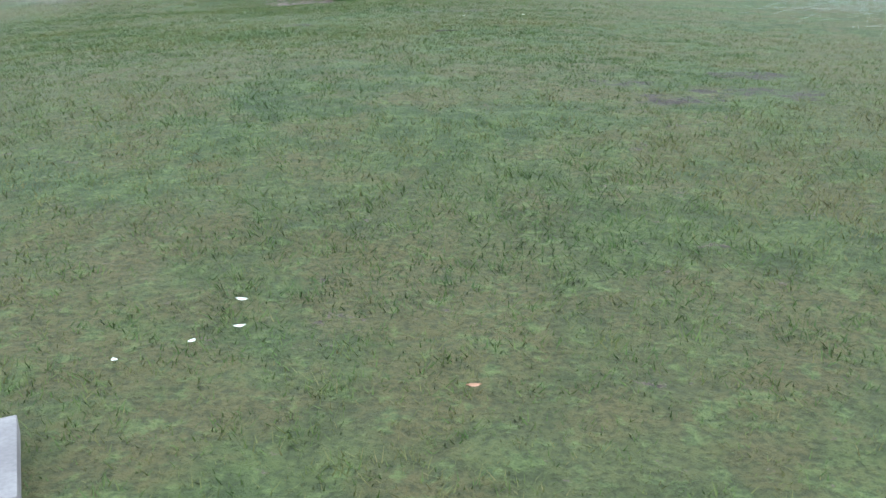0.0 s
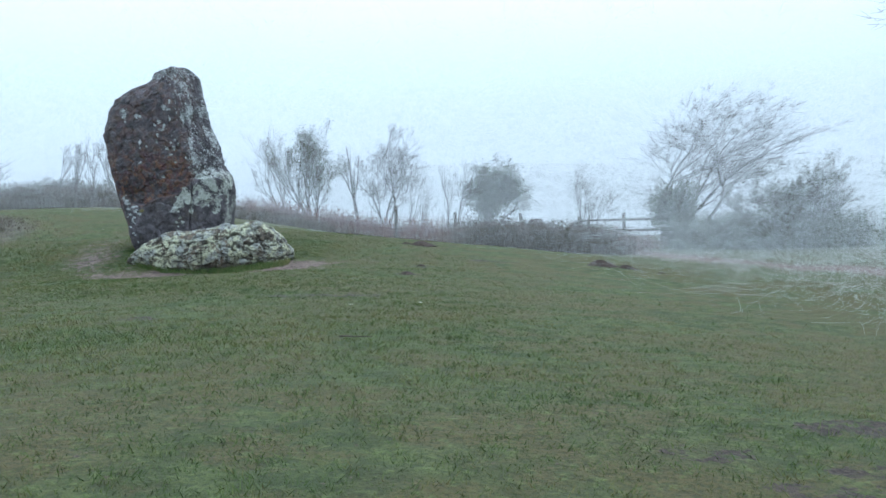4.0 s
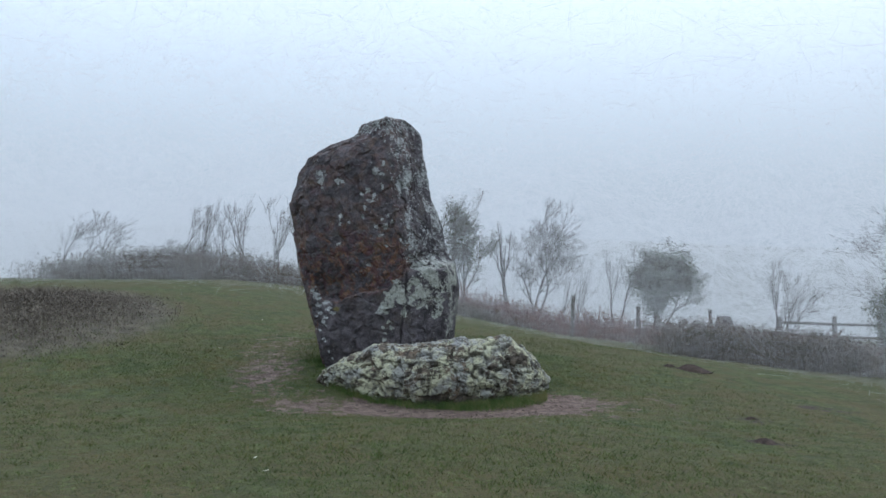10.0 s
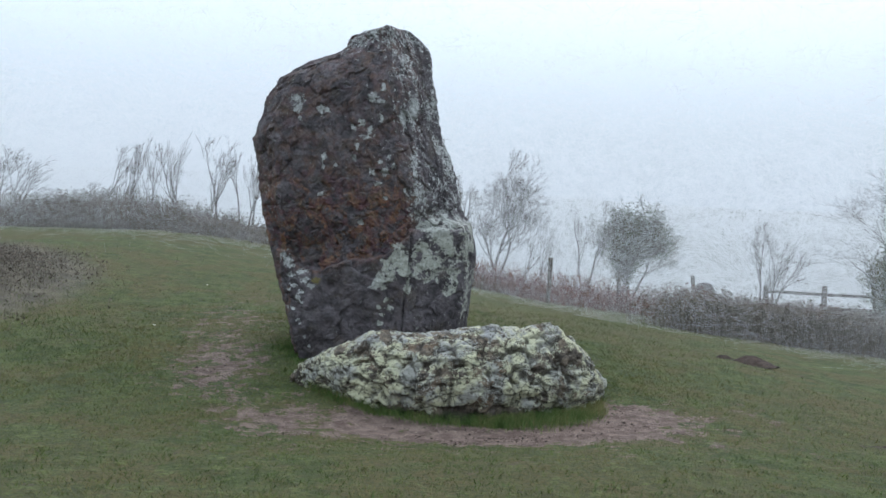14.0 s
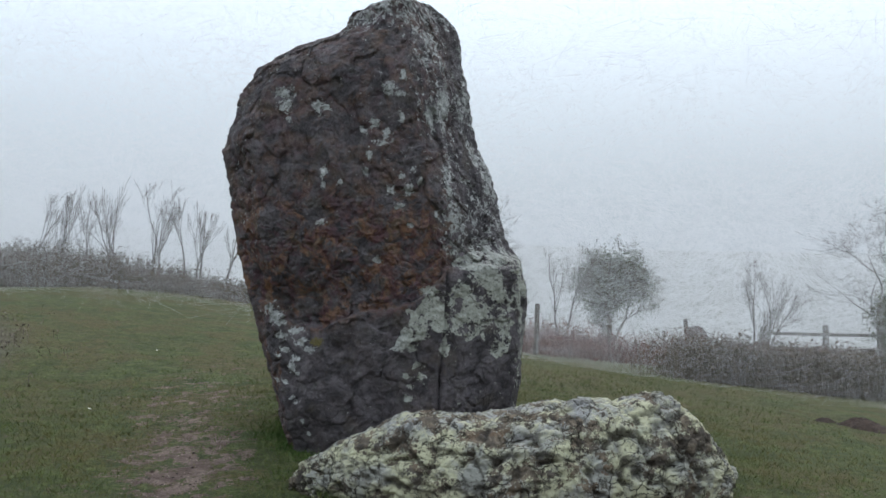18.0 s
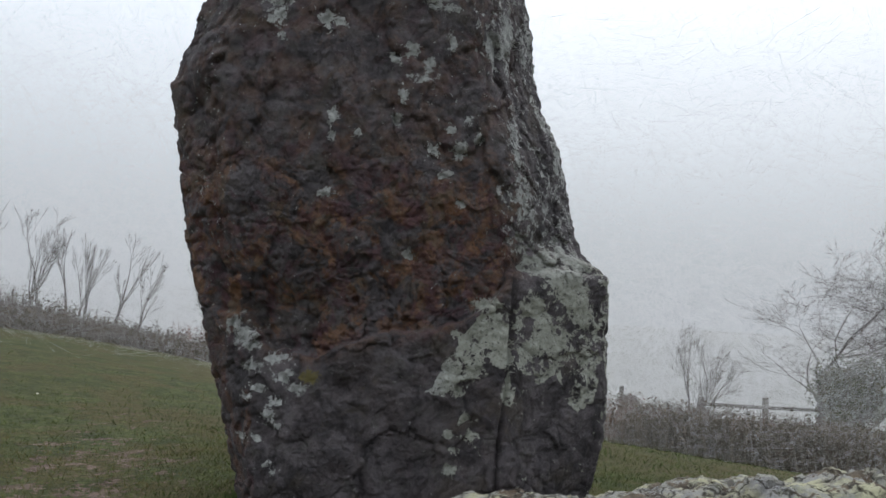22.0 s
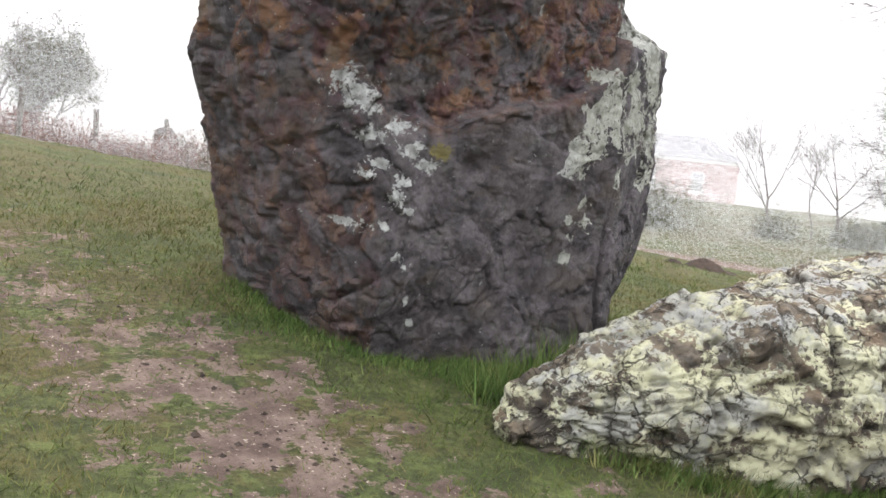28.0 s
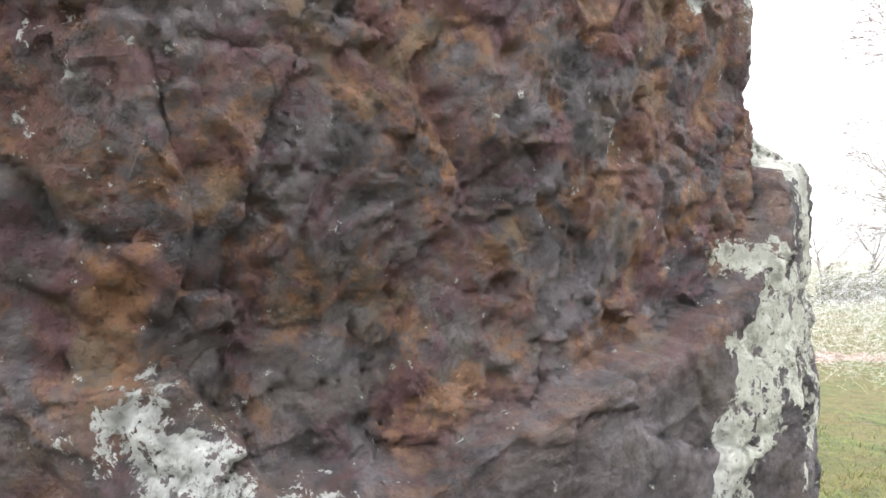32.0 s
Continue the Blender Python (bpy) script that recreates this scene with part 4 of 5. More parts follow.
def thicket(name, label, centres, count, tall, mat, seed, thick=0.012, leaf=0.022):
    """A tangle of arching stems with small dead leaves, as one mass."""
    g = np.random.default_rng(seed)
    c = np.array(centres)
    k = g.integers(0, len(c), count)
    x, y = c[k, 0] + g.normal(0, 1, count) * c[k, 2], c[k, 1] + g.normal(0, 1, count) * c[k, 3]
    h = tall * c[k, 4] * g.uniform(0.45, 1.15, count)
    z = land(x, y) - 0.1
    a = g.uniform(0, 2 * np.pi, count)
    reach = h * g.uniform(0.2, 0.7, count)
    w = thick * g.uniform(0.6, 1.4, count)
    ox, oy = np.cos(a), np.sin(a)
    base = np.stack([x, y, z], 1)
    out = np.stack([ox, oy, 0 * ox], 1)
    acr = np.stack([-oy, ox, 0 * ox], 1) * w[:, None]
    up = np.array((0, 0, 1.0))
    m = base + out * (reach * 0.35)[:, None] + up * (h * 0.75)[:, None]
    t = base + out * reach[:, None] + up * h[:, None]
    verts = np.stack([base - acr, base + acr, m + acr * 0.8, m - acr * 0.8, t + acr * 0.2, t - acr * 0.2], 1).reshape(-1, 3)
    i = np.arange(count)[:, None] * 6
    faces = np.concatenate([i + (0, 1, 2, 3), i + (3, 2, 4, 5)])
    tint = np.repeat(g.random(count), 6)
    # leaves
    q = np.repeat(np.arange(count), 5)
    f = g.random(len(q))[:, None]
    lc = np.where(f < 0.6, base[q] + (m - base)[q] * f / 0.6, m[q] + (t - m)[q] * (f - 0.6) / 0.4) + g.normal(0, 0.05, (len(q), 3))
    u, v = g.normal(0, 1, (2, len(q), 3)) * leaf
    lv = np.stack([lc - u, lc - v * 0.6, lc + u, lc + v * 0.6], 1).reshape(-1, 3)
    faces = np.concatenate([faces, len(verts) + np.arange(len(lv)).reshape(-1, 4)])
    tint = np.concatenate([tint, np.repeat(g.random(len(q)), 4)])
    me = fast_mesh(name, np.concatenate([verts, lv]), faces, False)
    field(me, "tint", tint)
    tagged(part(name, me, mat), label, "undergrowth", kind="stuff")


HEDGE = [(-4 + 1.15 * k, 44.5 - 0.35 * max(0, k - 8) + 0.5 * math.sin(1.3 * k), 0.75, 0.7, 0.75 + 0.2 * math.sin(2.3 * k)) for k in range(14)]
thicket("bramble_hedge", "reddish-brown dead bracken and brambles along the hedge", HEDGE, 7500, 1.15, MAT_BRACKEN, 5, 0.006)
NEAR_HEDGE = [(4.4 + 0.95 * k, 38.0 - 0.5 * k + 0.4 * math.sin(2 * k), 0.6, 0.6, 0.9 + 0.15 * math.sin(3.1 * k)) for k in range(5)]
thicket("bramble_hedge", "brown brambles and dead bracken beside the track", NEAR_HEDGE, 4500, 1.2, MAT_BANK, 6, 0.006)
thicket("bramble_hedge", "dark bramble thicket below the shrubs", [(13.5 + 1.0 * k, 40.5 - 0.8 * k, 0.8, 0.8, 1.0) for k in range(5)], 4500, 1.4, MAT_LEAF, 7, 0.006)
thicket("bracken_bank", "low dead bracken on a bank in fog", [(-10.6, 27.6, 0.8, 1.1, 0.8), (-10.4, 29.6, 0.8, 0.9, 0.7), (-12.3, 29.0, 0.9, 1.2, 0.9)], 8000, 0.30, MAT_BANK, 8, 0.004, 0.012)
thicket("bramble_mound", "broad mound of brambles fading into fog", [(-15.5 + 1.3 * k, 44.0, 0.9, 1.0, 0.6 + 0.6 * math.sin(0.3 + 0.5 * k)) for k in range(6)], 5500, 0.95, MAT_BANK, 9, 0.006)
thicket("bramble_row", "low brambles along the foggy row of thorns", [(-9.0 + 1.2 * k, 43.0, 0.9, 0.8, 0.6) for k in range(7)], 4500, 0.9, MAT_BANK, 10, 0.006)
for k, (a, b) in enumerate(((19.1, 33.8), (19.7, 31.8), (20.6, 32.0), (21.3, 31.3), (21.8, 30.0))):
    thicket("bramble_clump", "bramble clump at the foot of a sapling", [(a, b, 0.3, 0.3, 1.0)], 420, 0.75, MAT_LEAF, 20 + k, 0.005)

# ---- mist: fine wisps, so many that they veil what lies behind ----
WAY = np.array([[m.translation.x, m.translation.y] for _, m in WALK])


def build_mist():
    g = np.random.default_rng(3)
    made = []
    # seen from the start, the middle and the end of the walk: x, y and two bearings
    views = ((0.0, 3.0, -32, 40), (-5.0, 15.0, -34, 46), (-7.0, 22.0, 15, 84))
    for near, far, wide, long, tall, dense in ((9, 30, 0.0010, 1.4, 4.5, 0.030), (30, 48, 0.0018, 2.2, 5.5, 0.032), (48, 85, 0.005, 3.5, 8.0, 0.028), (85, 190, 0.032, 7.0, 9.0, 0.045)):
        lo, hi = np.array((-22.0 - 0.8 * far, 6.0)), np.array((22.0 + 0.95 * far, 28.0 + far))
        count = int(np.prod(hi - lo) * tall * dense / (0.25 * wide * long))
        x, y = g.uniform(lo[0], hi[0], count).astype(np.float32), g.uniform(lo[1], hi[1], count).astype(np.float32)
        seen = np.zeros(count, bool)
        for vx, vy, a, b in views:
            turn = np.degrees(np.arctan2(x - vx, y - vy))
            seen |= (turn > a) & (turn < b)
        x, y = x[seen], y[seen]
        d = np.full(len(x), 1e9)
        left = (x < -5) & (y > 24)
        for wx, wy in WAY[::4]:
            d = np.minimum(d, np.where(left & (wy > 19.5), 1e9, np.hypot(x - wx, y - wy)))
        thick = np.where(left, smooth_step(12, 22, d), smooth_step(7, 17, d) * (0.85 - 0.22 * smooth_step(10, 24, x)))
        keep = (d > near) & (d <= far) & (g.random(len(x)) < thick) & (np.hypot(x + 6.5, y - 22) > np.where(left, 9, 11))
        x, y = x[keep], y[keep]
        n = len(x)
        z = land(x, y) - 0.3 + g.exponential(tall, n)
        u = g.normal(0, 1, (n, 3)) * (1, 1, 0.7)
        u /= np.linalg.norm(u, axis=1, keepdims=True)
        v = np.cross(u, g.normal(0, 1, (n, 3)))
        v *= (0.5 * wide / np.linalg.norm(v, axis=1))[:, None]
        c = np.stack([x, y, z], 1)
        u *= 0.5 * long * g.uniform(0.6, 1.4, (n, 1))
        made.append(np.stack([c - u - v, c - u + v, c + u], 1).reshape(-1, 3))
    v = np.concatenate(made)
    me = fast_mesh("mist", v, np.arange(len(v)).reshape(-1, 3), False)
    tagged(part("mist", me, MAT_MIST), "pale drifting fog that thickens with distance", "fog", kind="stuff")


build_mist()

# ---- grass ----
def in_stones(x, y):
    """Where the stones stand."""
    tall = np.hypot((x + 3.98) / 1.0, (y - 25.05) / 0.76) < 1.0
    f, b = np.interp(x, LIE_X, LIE_F), np.interp(x, LIE_X, LIE_B)
    return tall | ((x > -4.8) & (x < -1.6) & (y > f + 0.18) & (y < b))


def blades(name, label, x, y, h, w, mat, seed, lean=0.6):
    g = np.random.default_rng(seed)
    n = len(x)
    bare = bare_field(x, y)
    z = land(x, y) + turf(x, y) - 0.02 * bare - 0.012
    a, b = g.uniform(0, 2 * np.pi, (2, n))
    w = w * g.uniform(0.6, 1.3, n)
    ax, ay = np.cos(a) * w, np.sin(a) * w
    reach = h * lean * g.uniform(0.2, 1.2, n)
    tx, ty = x + np.cos(b) * reach, y + np.sin(b) * reach
    v = np.stack([np.stack([x - ax, y - ay, z], 1), np.stack([x + ax, y + ay, z], 1), np.stack([tx, ty, z + h], 1)], 1).reshape(-1, 3)
    me = fast_mesh(name, v, np.arange(3 * n).reshape(-1, 3), False)
    q = np.stack([x, y, 0 * x], 1)
    tint = 0.47 + 0.50 * fbm(q, 0.55, 2, 321.0) + 0.45 * fbm(q, 5.0, 2, 325.0) + g.normal(0, 0.15, n) + 0.15 * bare
    field(me, "tint", np.repeat(np.clip(tint, 0, 1), 3))
    tagged(part(name, me, mat), label, "grass", kind="stuff")


def lawn():
    g = np.random.default_rng(17)
    x, y = g.uniform(-13, 11, 1700000), g.uniform(0.5, 33, 1700000)
    off = x - np.interp(y, [0, 24], [0.6, -5.5])
    d = np.abs(off)
    tuft = fbm(np.stack([x, y, 0 * x], 1), 5.5, 2, 331.0)
    keep = g.random(len(x)) < smooth_step(9, 3, d) * smooth_step(34, 22, y) * (0.62 + 0.55 * tuft)
    keep &= ~in_stones(x, y)
    keep &= g.random(len(x)) > 1.7 * bare_field(x, y) + scar_field(x, y) * 1.3
    x, y, tuft = x[keep], y[keep], tuft[keep]
    h = 0.036 * (1 + 0.8 * tuft + 0.3 * waves(x, y, 1.4, 33)) * g.uniform(0.5, 1.4, len(x))
    blades("short_grass", "short grazed damp turf", x, y, np.maximum(h, 0.012), 0.0036, MAT_GRASS, 41, 1.3)
    # closer cover about the stones
    x, y = g.uniform(-8.5, 0.5, 230000), g.uniform(20.5, 28.5, 230000)
    keep = ~in_stones(x, y) & (g.random(len(x)) > 1.5 * bare_field(x, y) - 0.1) & (g.random(len(x)) < smooth_step(4.3, 2.2, np.hypot(x + 4.0, y - 24.5)))
    x, y = x[keep], y[keep]
    blades("short_grass", "short turf round the stones", x, y, 0.035 * g.uniform(0.4, 1.5, len(x)), 0.0026, MAT_GRASS, 42, 1.0)
    # longer grass at the feet of both stones
    n = 24000
    a = g.uniform(0, 2 * np.pi, n)
    r = 1 + np.abs(g.normal(0, 0.16, n))
    x, y = -3.98 + 1.0 * r * np.cos(a), 25.05 + 0.77 * r * np.sin(a)
    keep = ~in_stones(x, y) & (g.random(len(x)) < 0.5 + 0.6 * waves(x, y, 0.3, 51))
    x, y = x[keep], y[keep]
    blades("long_grass", "longer green grass at the foot of the standing stone", x, y, 0.042 * g.uniform(0.4, 1.7, len(x)), 0.0028, MAT_LUSH, 43, 0.9)
    u = g.uniform(-4.75, -1.62, 30000)
    thick = 0.25 + 0.75 * smooth_step(-3.2, -2.7, u) + 0.35 * smooth_step(-3.7, -4.1, u)
    u = u[g.random(len(u)) < thick]
    out = np.interp(u, LIE_X, LIE_F) + 0.16 - np.abs(g.normal(0, 0.13, len(u))) * (0.6 + 0.7 * smooth_step(-3.2, -2.4, u))
    keep = g.random(len(u)) < 0.75 + 0.4 * waves(u, out, 0.25, 52)
    u, out = u[keep], out[keep]
    blades("long_grass", "thick dark green grass under the fallen stone", u, out, 0.09 * g.uniform(0.4, 1.6, len(u)), 0.0028, MAT_LUSH, 45, 0.8)
    u = g.uniform(-4.75, -3.2, 4000)
    blades("long_grass", "green grass between the two stones", u, 24.05 + g.normal(0, 0.12, len(u)), 0.10 * g.uniform(0.4, 1.5, len(u)), 0.003, MAT_LUSH, 46, 0.7)
    x, y = -4.2 + g.normal(0, 0.2, 420), 24.0 + g.normal(0, 0.08, 420)
    blades("long_grass", "tall grass tuft between the two stones", x, y, 0.22 * g.uniform(0.4, 1.4, 420), 0.004, MAT_LUSH, 44, 0.5)


lawn()

# ---- soil, litter and small things on the turf ----
def molehill(x, y, size, seed):
    g = np.random.default_rng(seed)
    rows, cols = 16, 40
    r, a = np.meshgrid(np.linspace(0, 1, rows), np.linspace(0, 2 * np.pi, cols, endpoint=False), indexing="ij")
    px, py = size * r * np.cos(a) * 1.25, size * r * np.sin(a)
    pz = size * 0.42 * (1 - smooth_step(0, 1, r)) + 0.02 * size * g.normal(0, 1, r.shape) * (r > 0) + 0.05 * size * np.sin(3 * a + seed) * r * (1 - r) * 4 - 0.03
    me = fast_mesh("molehill", np.stack([px, py, pz], -1).reshape(-1, 3), quads(rows, cols, True))
    ob = tagged(part("molehill", me, MAT_SOIL), "small heap of fresh dark soil on the turf", "molehill", "molehills")
    ob.location = (x, y, float(land(x, y)))
    return ob


for k, (a, b, s) in enumerate(((1.3, 26.3, 0.32), (0.95, 26.45, 0.18), (5.0, 24.1, 0.36), (5.5, 23.8, 0.26), (6.0, 22.9, 0.15), (0.95, 21.9, 0.14), (0.55, 20.2, 0.18), (-6.15, 19.5, 0.08))):
    molehill(a, b, s, k)


def crumbs():
    """Dark crumbs of soil and rotted leaf and a few pale chips strewn over the worn ground."""
    g = np.random.default_rng(77)
    x, y = g.uniform(-7.2, -0.3, 60000), g.uniform(19.8, 25.6, 60000)
    clump = fbm(np.stack([x, y, 0 * x], 1), 2.4, 3, 401.0)
    keep = (g.random(len(x)) < np.clip(bare_field(x, y) - 0.12, 0, 1) * np.clip(0.25 + 1.6 * clump, 0.02, 1) * 0.5) & ~in_stones(x, y)
    x, y = x[keep], y[keep]
    n = len(x)
    size = 0.0075 * g.lognormal(0, 0.4, n)
    spin = g.uniform(0, 2 * np.pi, n)
    base = np.stack([x, y, land(x, y) + turf(x, y) - 0.012], 1)
    ends = np.array([(1, 0, 0), (0, 1, 0), (-1, 0, 0), (0, -1, 0), (0, 0, 0.6), (0, 0, -0.3)])
    p = ends[None] * size[:, None, None] * g.uniform(0.6, 1.4, (n, 6, 1))
    c, w = np.cos(spin)[:, None], np.sin(spin)[:, None]
    p = np.stack([p[..., 0] * c - p[..., 1] * w, p[..., 0] * w + p[..., 1] * c, p[..., 2]], -1) + base[:, None]
    f = np.array([(0, 1, 4), (1, 2, 4), (2, 3, 4), (3, 0, 4), (1, 0, 5), (2, 1, 5), (3, 2, 5), (0, 3, 5)])
    me = fast_mesh("soil_crumbs", p.reshape(-1, 3), (np.arange(n)[:, None, None] * 6 + f[None]).reshape(-1, 3), False)
    tagged(part("soil_crumbs", me, MAT_SOIL), "dark crumbs of soil and rotted leaf on worn ground", "soil", kind="stuff")


crumbs()


def litter(name, x, y, size, mat, label, turn, category="leaf"):
    """A curled dead leaf or scrap."""
    u, v = np.meshgrid(np.linspace(-1, 1, 7), np.linspace(-1, 1, 5), indexing="ij")
    w = (1 - u ** 2) * 0.45
    p = np.stack([u * size, v * w * size, 0.25 * size * (u ** 2 + v ** 2) * 0.6 + 0.03], -1).reshape(-1, 3)
    ob = tagged(part(name, fast_mesh(name, p, quads(7, 5, False)), mat), label, category, "litter on the turf")
    ob.location = (x, y, float(land(x, y)))
    ob.rotation_euler = (0.1, 0.15, turn)


MAT_SCRAP = plain("bleached_leaf", (0.72, 0.69, 0.58), (0.55, 0.52, 0.42), 20.0, 0.7, 0.001)
MAT_DRY_LEAF = plain("dry_leaf", (0.38, 0.20, 0.12), (0.28, 0.14, 0.08), 20.0, 0.8, 0.001)
for k, (a, b) in enumerate(((-0.6, 3.2), (-0.54, 2.94), (-0.69, 2.79), (-0.93, 2.61), (-0.47, 14.8), (-4.7, 17.6), (-4.9, 18.2), (-6.7, 29.5), (-6.9, 26.2), (0.4, 15.2))):
    litter("bleached_leaf", a, b, 0.028, MAT_SCRAP, "small bleached leaf lying on the turf", 0.7 * k)
litter("dry_leaf", 0.44, 2.54, 0.03, MAT_DRY_LEAF, "curled reddish-brown dead leaf on the turf", 0.4)


def stick(x, y, length, turn):
    r = random.Random(3)
    p, segs = Vector((0, 0, 0.012)), []
    for k in range(6):
        q = p + Vector((length / 6, r.gauss(0, 0.012), r.gauss(0, 0.003)))
        segs.append((*p, *q, 0.008 - 0.0008 * k, 0.0072 - 0.0008 * k))
        p = q
    ob = tagged(part("fallen_twig", fast_mesh("fallen_twig", *tubes(segs, 6)), MAT_TWIG), "thin bare twig lying on the turf", "twig")
    ob.location, ob.rotation_euler[2] = (x, y, float(land(x, y)) + 0.03), turn


stick(-0.6, 11.8, 0.38, -0.75)


def box(bm, lo, hi, bevel=0.0):
    """A box between two corners, with its edges eased."""
    out = bmesh.ops.create_cube(bm, size=1)
    for v in out["verts"]:
        v.co = Vector([(l + h) / 2 + c * (h - l) for l, h, c in zip(lo, hi, v.co)])
    if bevel:
        edges = list({e for v in out["verts"] for e in v.link_edges})
        bmesh.ops.bevel(bm, geom=edges, offset=bevel, segments=2, affect="EDGES", profile=0.7)
    return bm


def board_end():
    """The end of a weathered board by the start of the walk."""
    root = part("timber_board", box(bmesh.new(), (-0.6, -0.14, 0), (0.0, 0.14, 0.07), 0.006), plain("pale_timber", (0.21, 0.18, 0.17), (0.15, 0.125, 0.12), 7.0, 0.85, 0.004))
    x, y = BOARD
    root.location, root.rotation_euler[2] = (x, y, float(land(x, y)) + 0.02), radians(118)
    tagged(root, "end of a pale weathered board lying on the turf", "board")


BOARD = (-1.16, 2.02)
board_end()

# ---- fence, stump and posts in the hedge ----
def fence():
    root = tagged(empty("rail_fence", (10.0, 46.6, float(land(10.0, 46.6)))), "grey wooden post-and-rail fence in the hedge", "fence")
    ends = [(0.0, 0.0), (1.9, -0.45), (3.8, -1.0)]
    for k, (a, b) in enumerate(ends):
        z = float(land(10 + a, 46.6 + b) - land(10.0, 46.6))
        part("post", box(bmesh.new(), (a - 0.07, b - 0.07, z - 0.2), (a + 0.07, b + 0.07, z + 1.3 + 0.1 * (k == 1)), 0.012), MAT_TIMBER, root)
    for k in range(2):
        for h in (0.62, 1.1):
            (a, b), (c, d) = ends[k], ends[k + 1]
            z0, z1 = (float(land(10 + p, 46.6 + q) - land(10.0, 46.6)) for p, q in (ends[k], ends[k + 1]))
            bm = box(bmesh.new(), (-0.05, -0.03, -0.05), (math.hypot(c - a, d - b) + 0.05, 0.03, 0.05), 0.008)
            rail = part("rail", bm, MAT_TIMBER, root)
            rail.location = (a, b - 0.09, z0 + h)
            rail.rotation_euler = (0, -math.atan2(z1 - z0, math.hypot(c - a, d - b)), math.atan2(d - b, c - a))


fence()


def fence_post(x, y, h):
    ob = tagged(part("fence_post", box(bmesh.new(), (-0.05, -0.05, -0.2), (0.05, 0.05, h), 0.012), MAT_TIMBER), "weathered wooden fence post in dead bracken", "fence post", "hedge posts")
    ob.location, ob.rotation_euler = (x, y, float(land(x, y))), (0.03, 0.04, 0.5 * x)


for a, b, h in ((1.6, 43.0, 1.4), (4.2, 44.5, 1.3), (7.4, 46.5, 1.4)):
    fence_post(a, b, h)


def stump(x, y):
    rows, cols = 18, 24
    t, a = np.meshgrid(np.linspace(0, 1, rows), np.linspace(0, 2 * np.pi, cols, endpoint=False), indexing="ij")
    r = 0.36 * (1.3 - 0.45 * t + 0.5 * (1 - t) ** 4) * (1 + 0.12 * np.sin(3 * a + 4 * t) + 0.08 * np.sin(7 * a))
    z = 1.15 * t + 0.10 * np.sin(2 * a) * t
    p = np.stack([r * np.cos(a), r * np.sin(a), z - 0.1], -1)
    top = p[-1:] * (0.05, 0.05, 1)
    me = fast_mesh("tree_stump", np.concatenate([p, top]).reshape(-1, 3), quads(rows + 1, cols, True))
    ob = tagged(part("tree_stump", me, MAT_BARK), "dark ragged tree stump in the hedge", "stump")
    ob.location = (x, y, float(land(x, y)))


stump(8.4, 48.3)

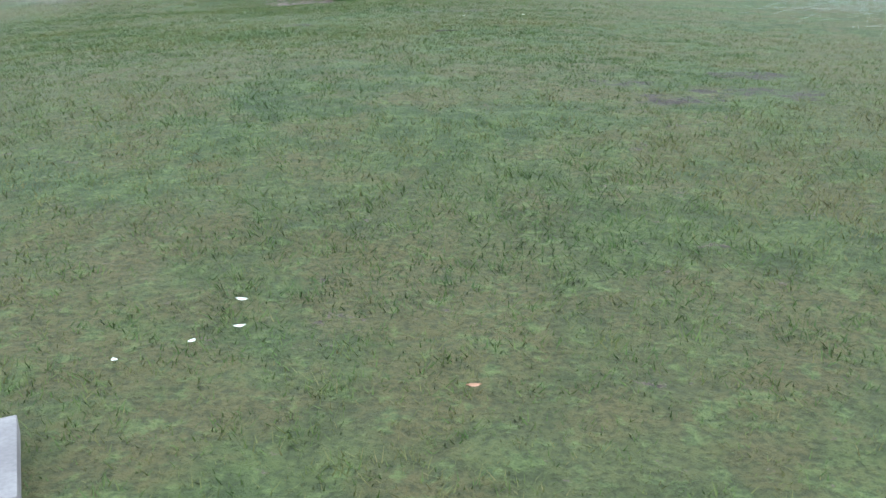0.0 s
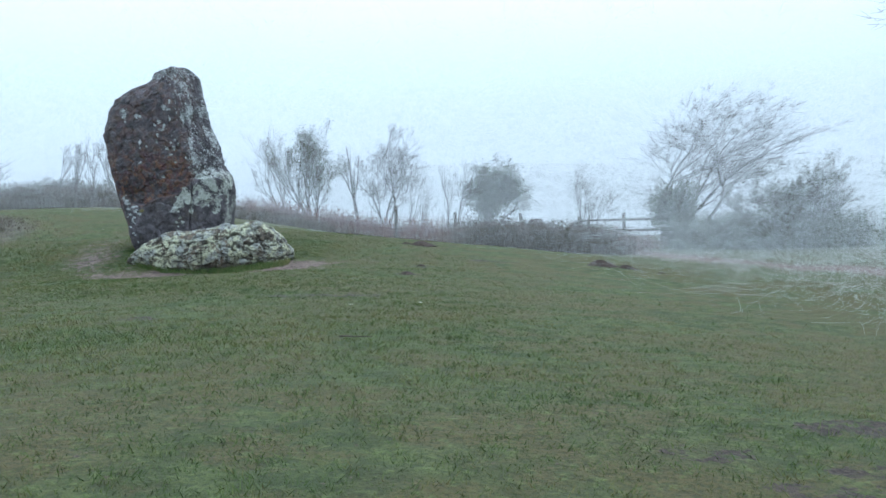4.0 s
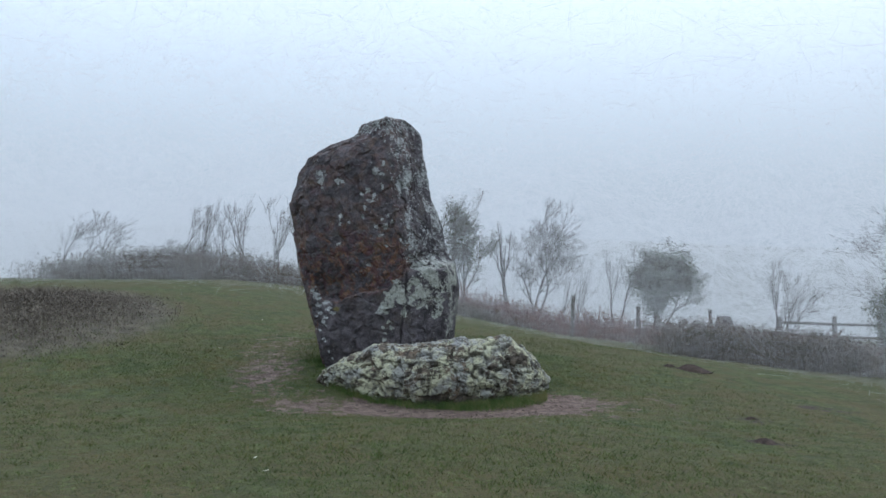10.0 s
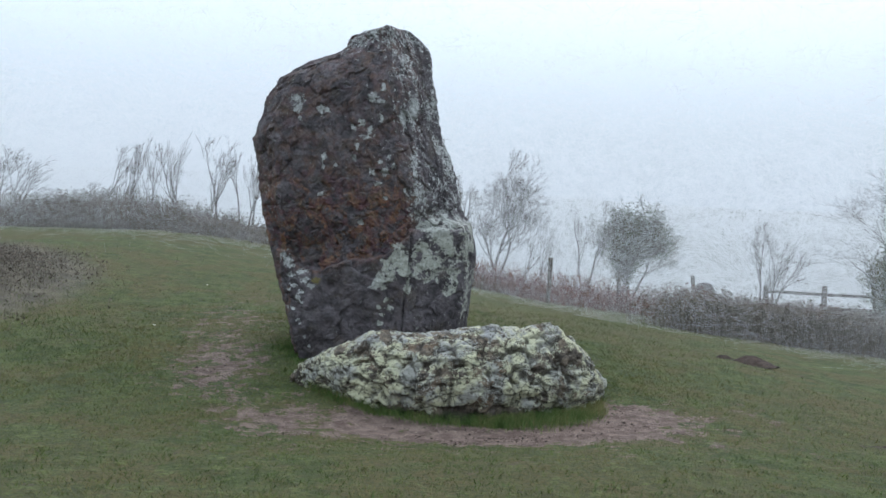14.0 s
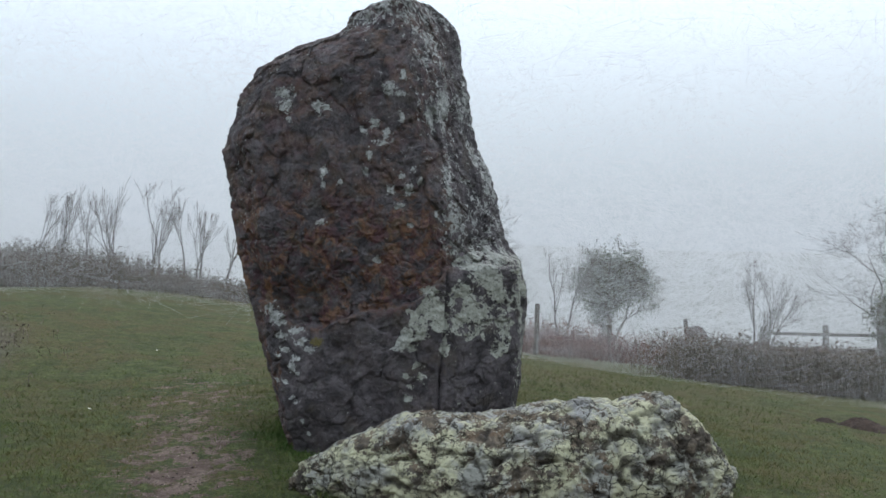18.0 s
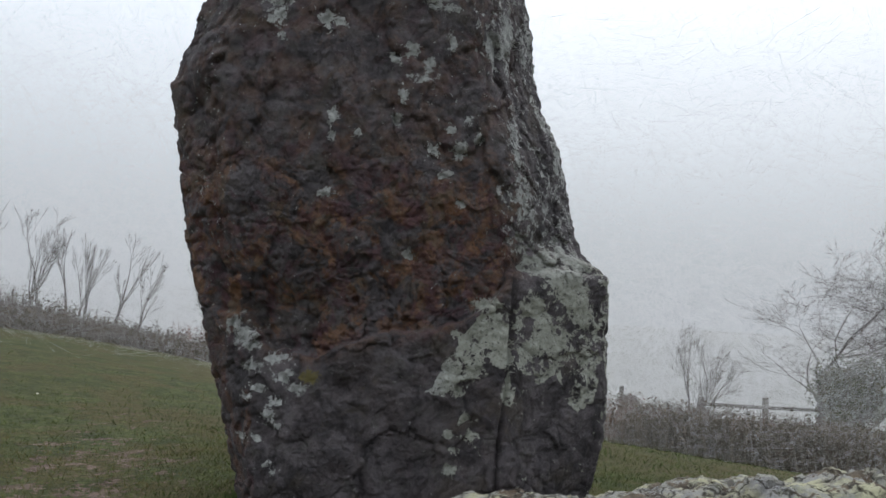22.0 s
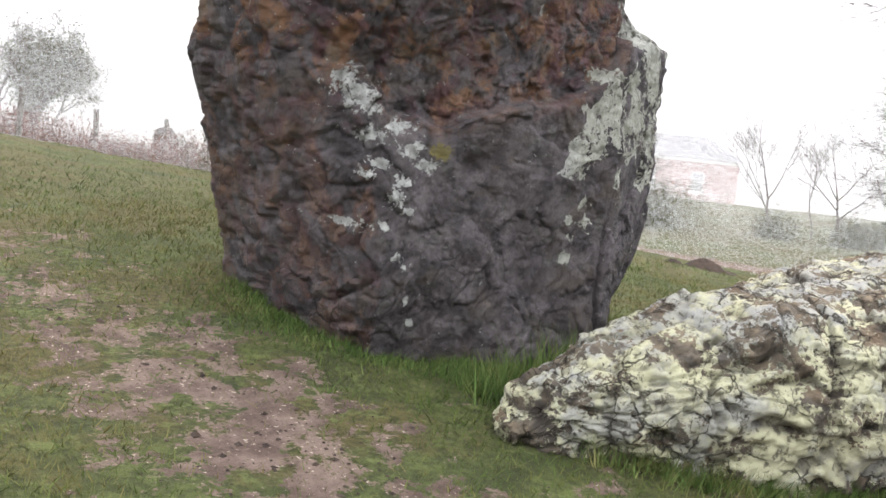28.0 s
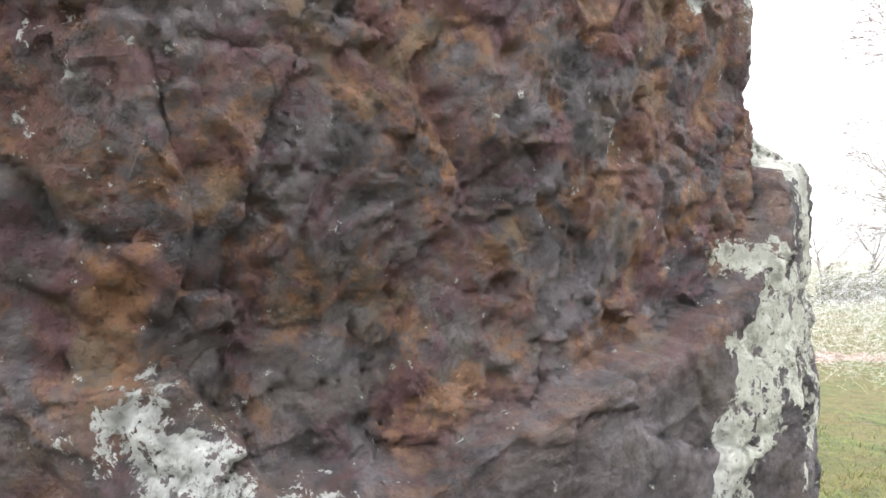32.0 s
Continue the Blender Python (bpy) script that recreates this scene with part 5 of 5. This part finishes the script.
# ---- the brick house in the valley ----
def house():
    root = tagged(empty("brick_house", (64.9, 66.4, -6.6)), "red brick house with white sash windows, faint in fog", "house")
    root.rotation_euler[2] = radians(-52)
    base = -0.4
    W, D, H = 13.0, 8.0, 6.9
    # walls, with the front pierced by its windows
    wins = [(x, z) for z in (1.5, 4.25) for x in (-4.3, -0.4, 3.4)]
    xs = sorted({-W / 2, W / 2, *[x - 0.5 for x, _ in wins], *[x + 0.5 for x, _ in wins]})
    zs = sorted({base, H, *[z for _, z in wins], *[z + 1.6 for _, z in wins]})
    bm = bmesh.new()
    for a, b in zip(xs, xs[1:]):
        for c, d in zip(zs, zs[1:]):
            if not any(abs((a + b) / 2 - x) < 0.4 and abs((c + d) / 2 - z - 0.8) < 0.7 for x, z in wins):
                box(bm, (a, -D / 2, c), (b, -D / 2 + 0.3, d))
    part("front_wall", bm, MAT_BRICK, root)
    part("side_wall", box(bmesh.new(), (-W / 2, -D / 2 + 0.3, base), (-W / 2 + 0.3, D / 2, H)), MAT_BRICK, root)
    part("side_wall", box(bmesh.new(), (W / 2 - 0.3, -D / 2 + 0.3, base), (W / 2, D / 2, H)), MAT_BRICK, root)
    part("back_wall", box(bmesh.new(), (-W / 2 + 0.3, D / 2 - 0.3, base), (W / 2 - 0.3, D / 2, H)), MAT_BRICK, root)
    bm = bmesh.new()
    o = 0.35
    c = [bm.verts.new(k) for k in ((-W / 2 - o, -D / 2 - o, H), (W / 2 + o, -D / 2 - o, H), (W / 2 + o, D / 2 + o, H), (-W / 2 - o, D / 2 + o, H), (-W / 2 + 2, 0, H + 1.7), (W / 2 - 2, 0, H + 1.7))]
    for f in ((0, 1, 5, 4), (1, 2, 5), (2, 3, 4, 5), (3, 0, 4), (3, 2, 1, 0)):
        bm.faces.new([c[k] for k in f])
    roof = part("roof", bm, MAT_SLATE, root)
    part("chimney", box(bmesh.new(), (-W / 2 + 1.6, -0.5, H + 0.9), (-W / 2 + 2.6, 0.5, H + 2.7), 0.03), MAT_BRICK, roof)
    part("eaves_board", box(bmesh.new(), (-W / 2 - 0.3, -D / 2 - 0.16, H - 0.26), (W / 2 + 0.3, -D / 2 - 0.004, H - 0.02), 0.01), MAT_WHITE, root, "white eaves board")
    part("plinth", box(bmesh.new(), (-W / 2 - 0.1, -D / 2 - 0.09, base), (W / 2 + 0.1, -D / 2 - 0.004, 0.75), 0.01), MAT_TIMBER, root, "dark stone plinth")
    part("string_course", box(bmesh.new(), (-W / 2 - 0.05, -D / 2 - 0.1, 0.76), (W / 2 + 0.05, -D / 2 - 0.004, 0.9), 0.01), MAT_WHITE, root, "white string course")
    glass = plain("window_glass", (0.06, 0.065, 0.07), (0.03, 0.033, 0.036), 1.0, 0.1, 0.0005, 0.6)
    for x, z in wins:
        win = part("window", box(bmesh.new(), (x - 0.47, -D / 2 + 0.16, z + 0.03), (x + 0.47, -D / 2 + 0.18, z + 1.57)), glass, root)
        bm = bmesh.new()
        for lo, hi in (((-0.5, 0.0), (-0.42, 1.6)), ((0.42, 0.0), (0.5, 1.6)), ((-0.42, 1.5), (0.42, 1.6)), ((-0.42, 0.0), (0.42, 0.1)), ((-0.42, 0.76), (0.42, 0.86))):
            box(bm, (x + lo[0], -D / 2 + 0.08, z + lo[1]), (x + hi[0], -D / 2 + 0.155, z + hi[1]))
        for u in (-0.14, 0.14):
            box(bm, (x + u - 0.025, -D / 2 + 0.1, z + 0.1), (x + u + 0.025, -D / 2 + 0.15, z + 0.76))
            box(bm, (x + u - 0.025, -D / 2 + 0.1, z + 0.86), (x + u + 0.025, -D / 2 + 0.15, z + 1.5))
        part("frame", bm, MAT_WHITE, win, "white sash frame")
        part("sill", box(bmesh.new(), (x - 0.62, -D / 2 - 0.14, z - 0.14), (x + 0.62, -D / 2 + 0.08, z - 0.003), 0.01), MAT_WHITE, win, "white stone sill")


house()
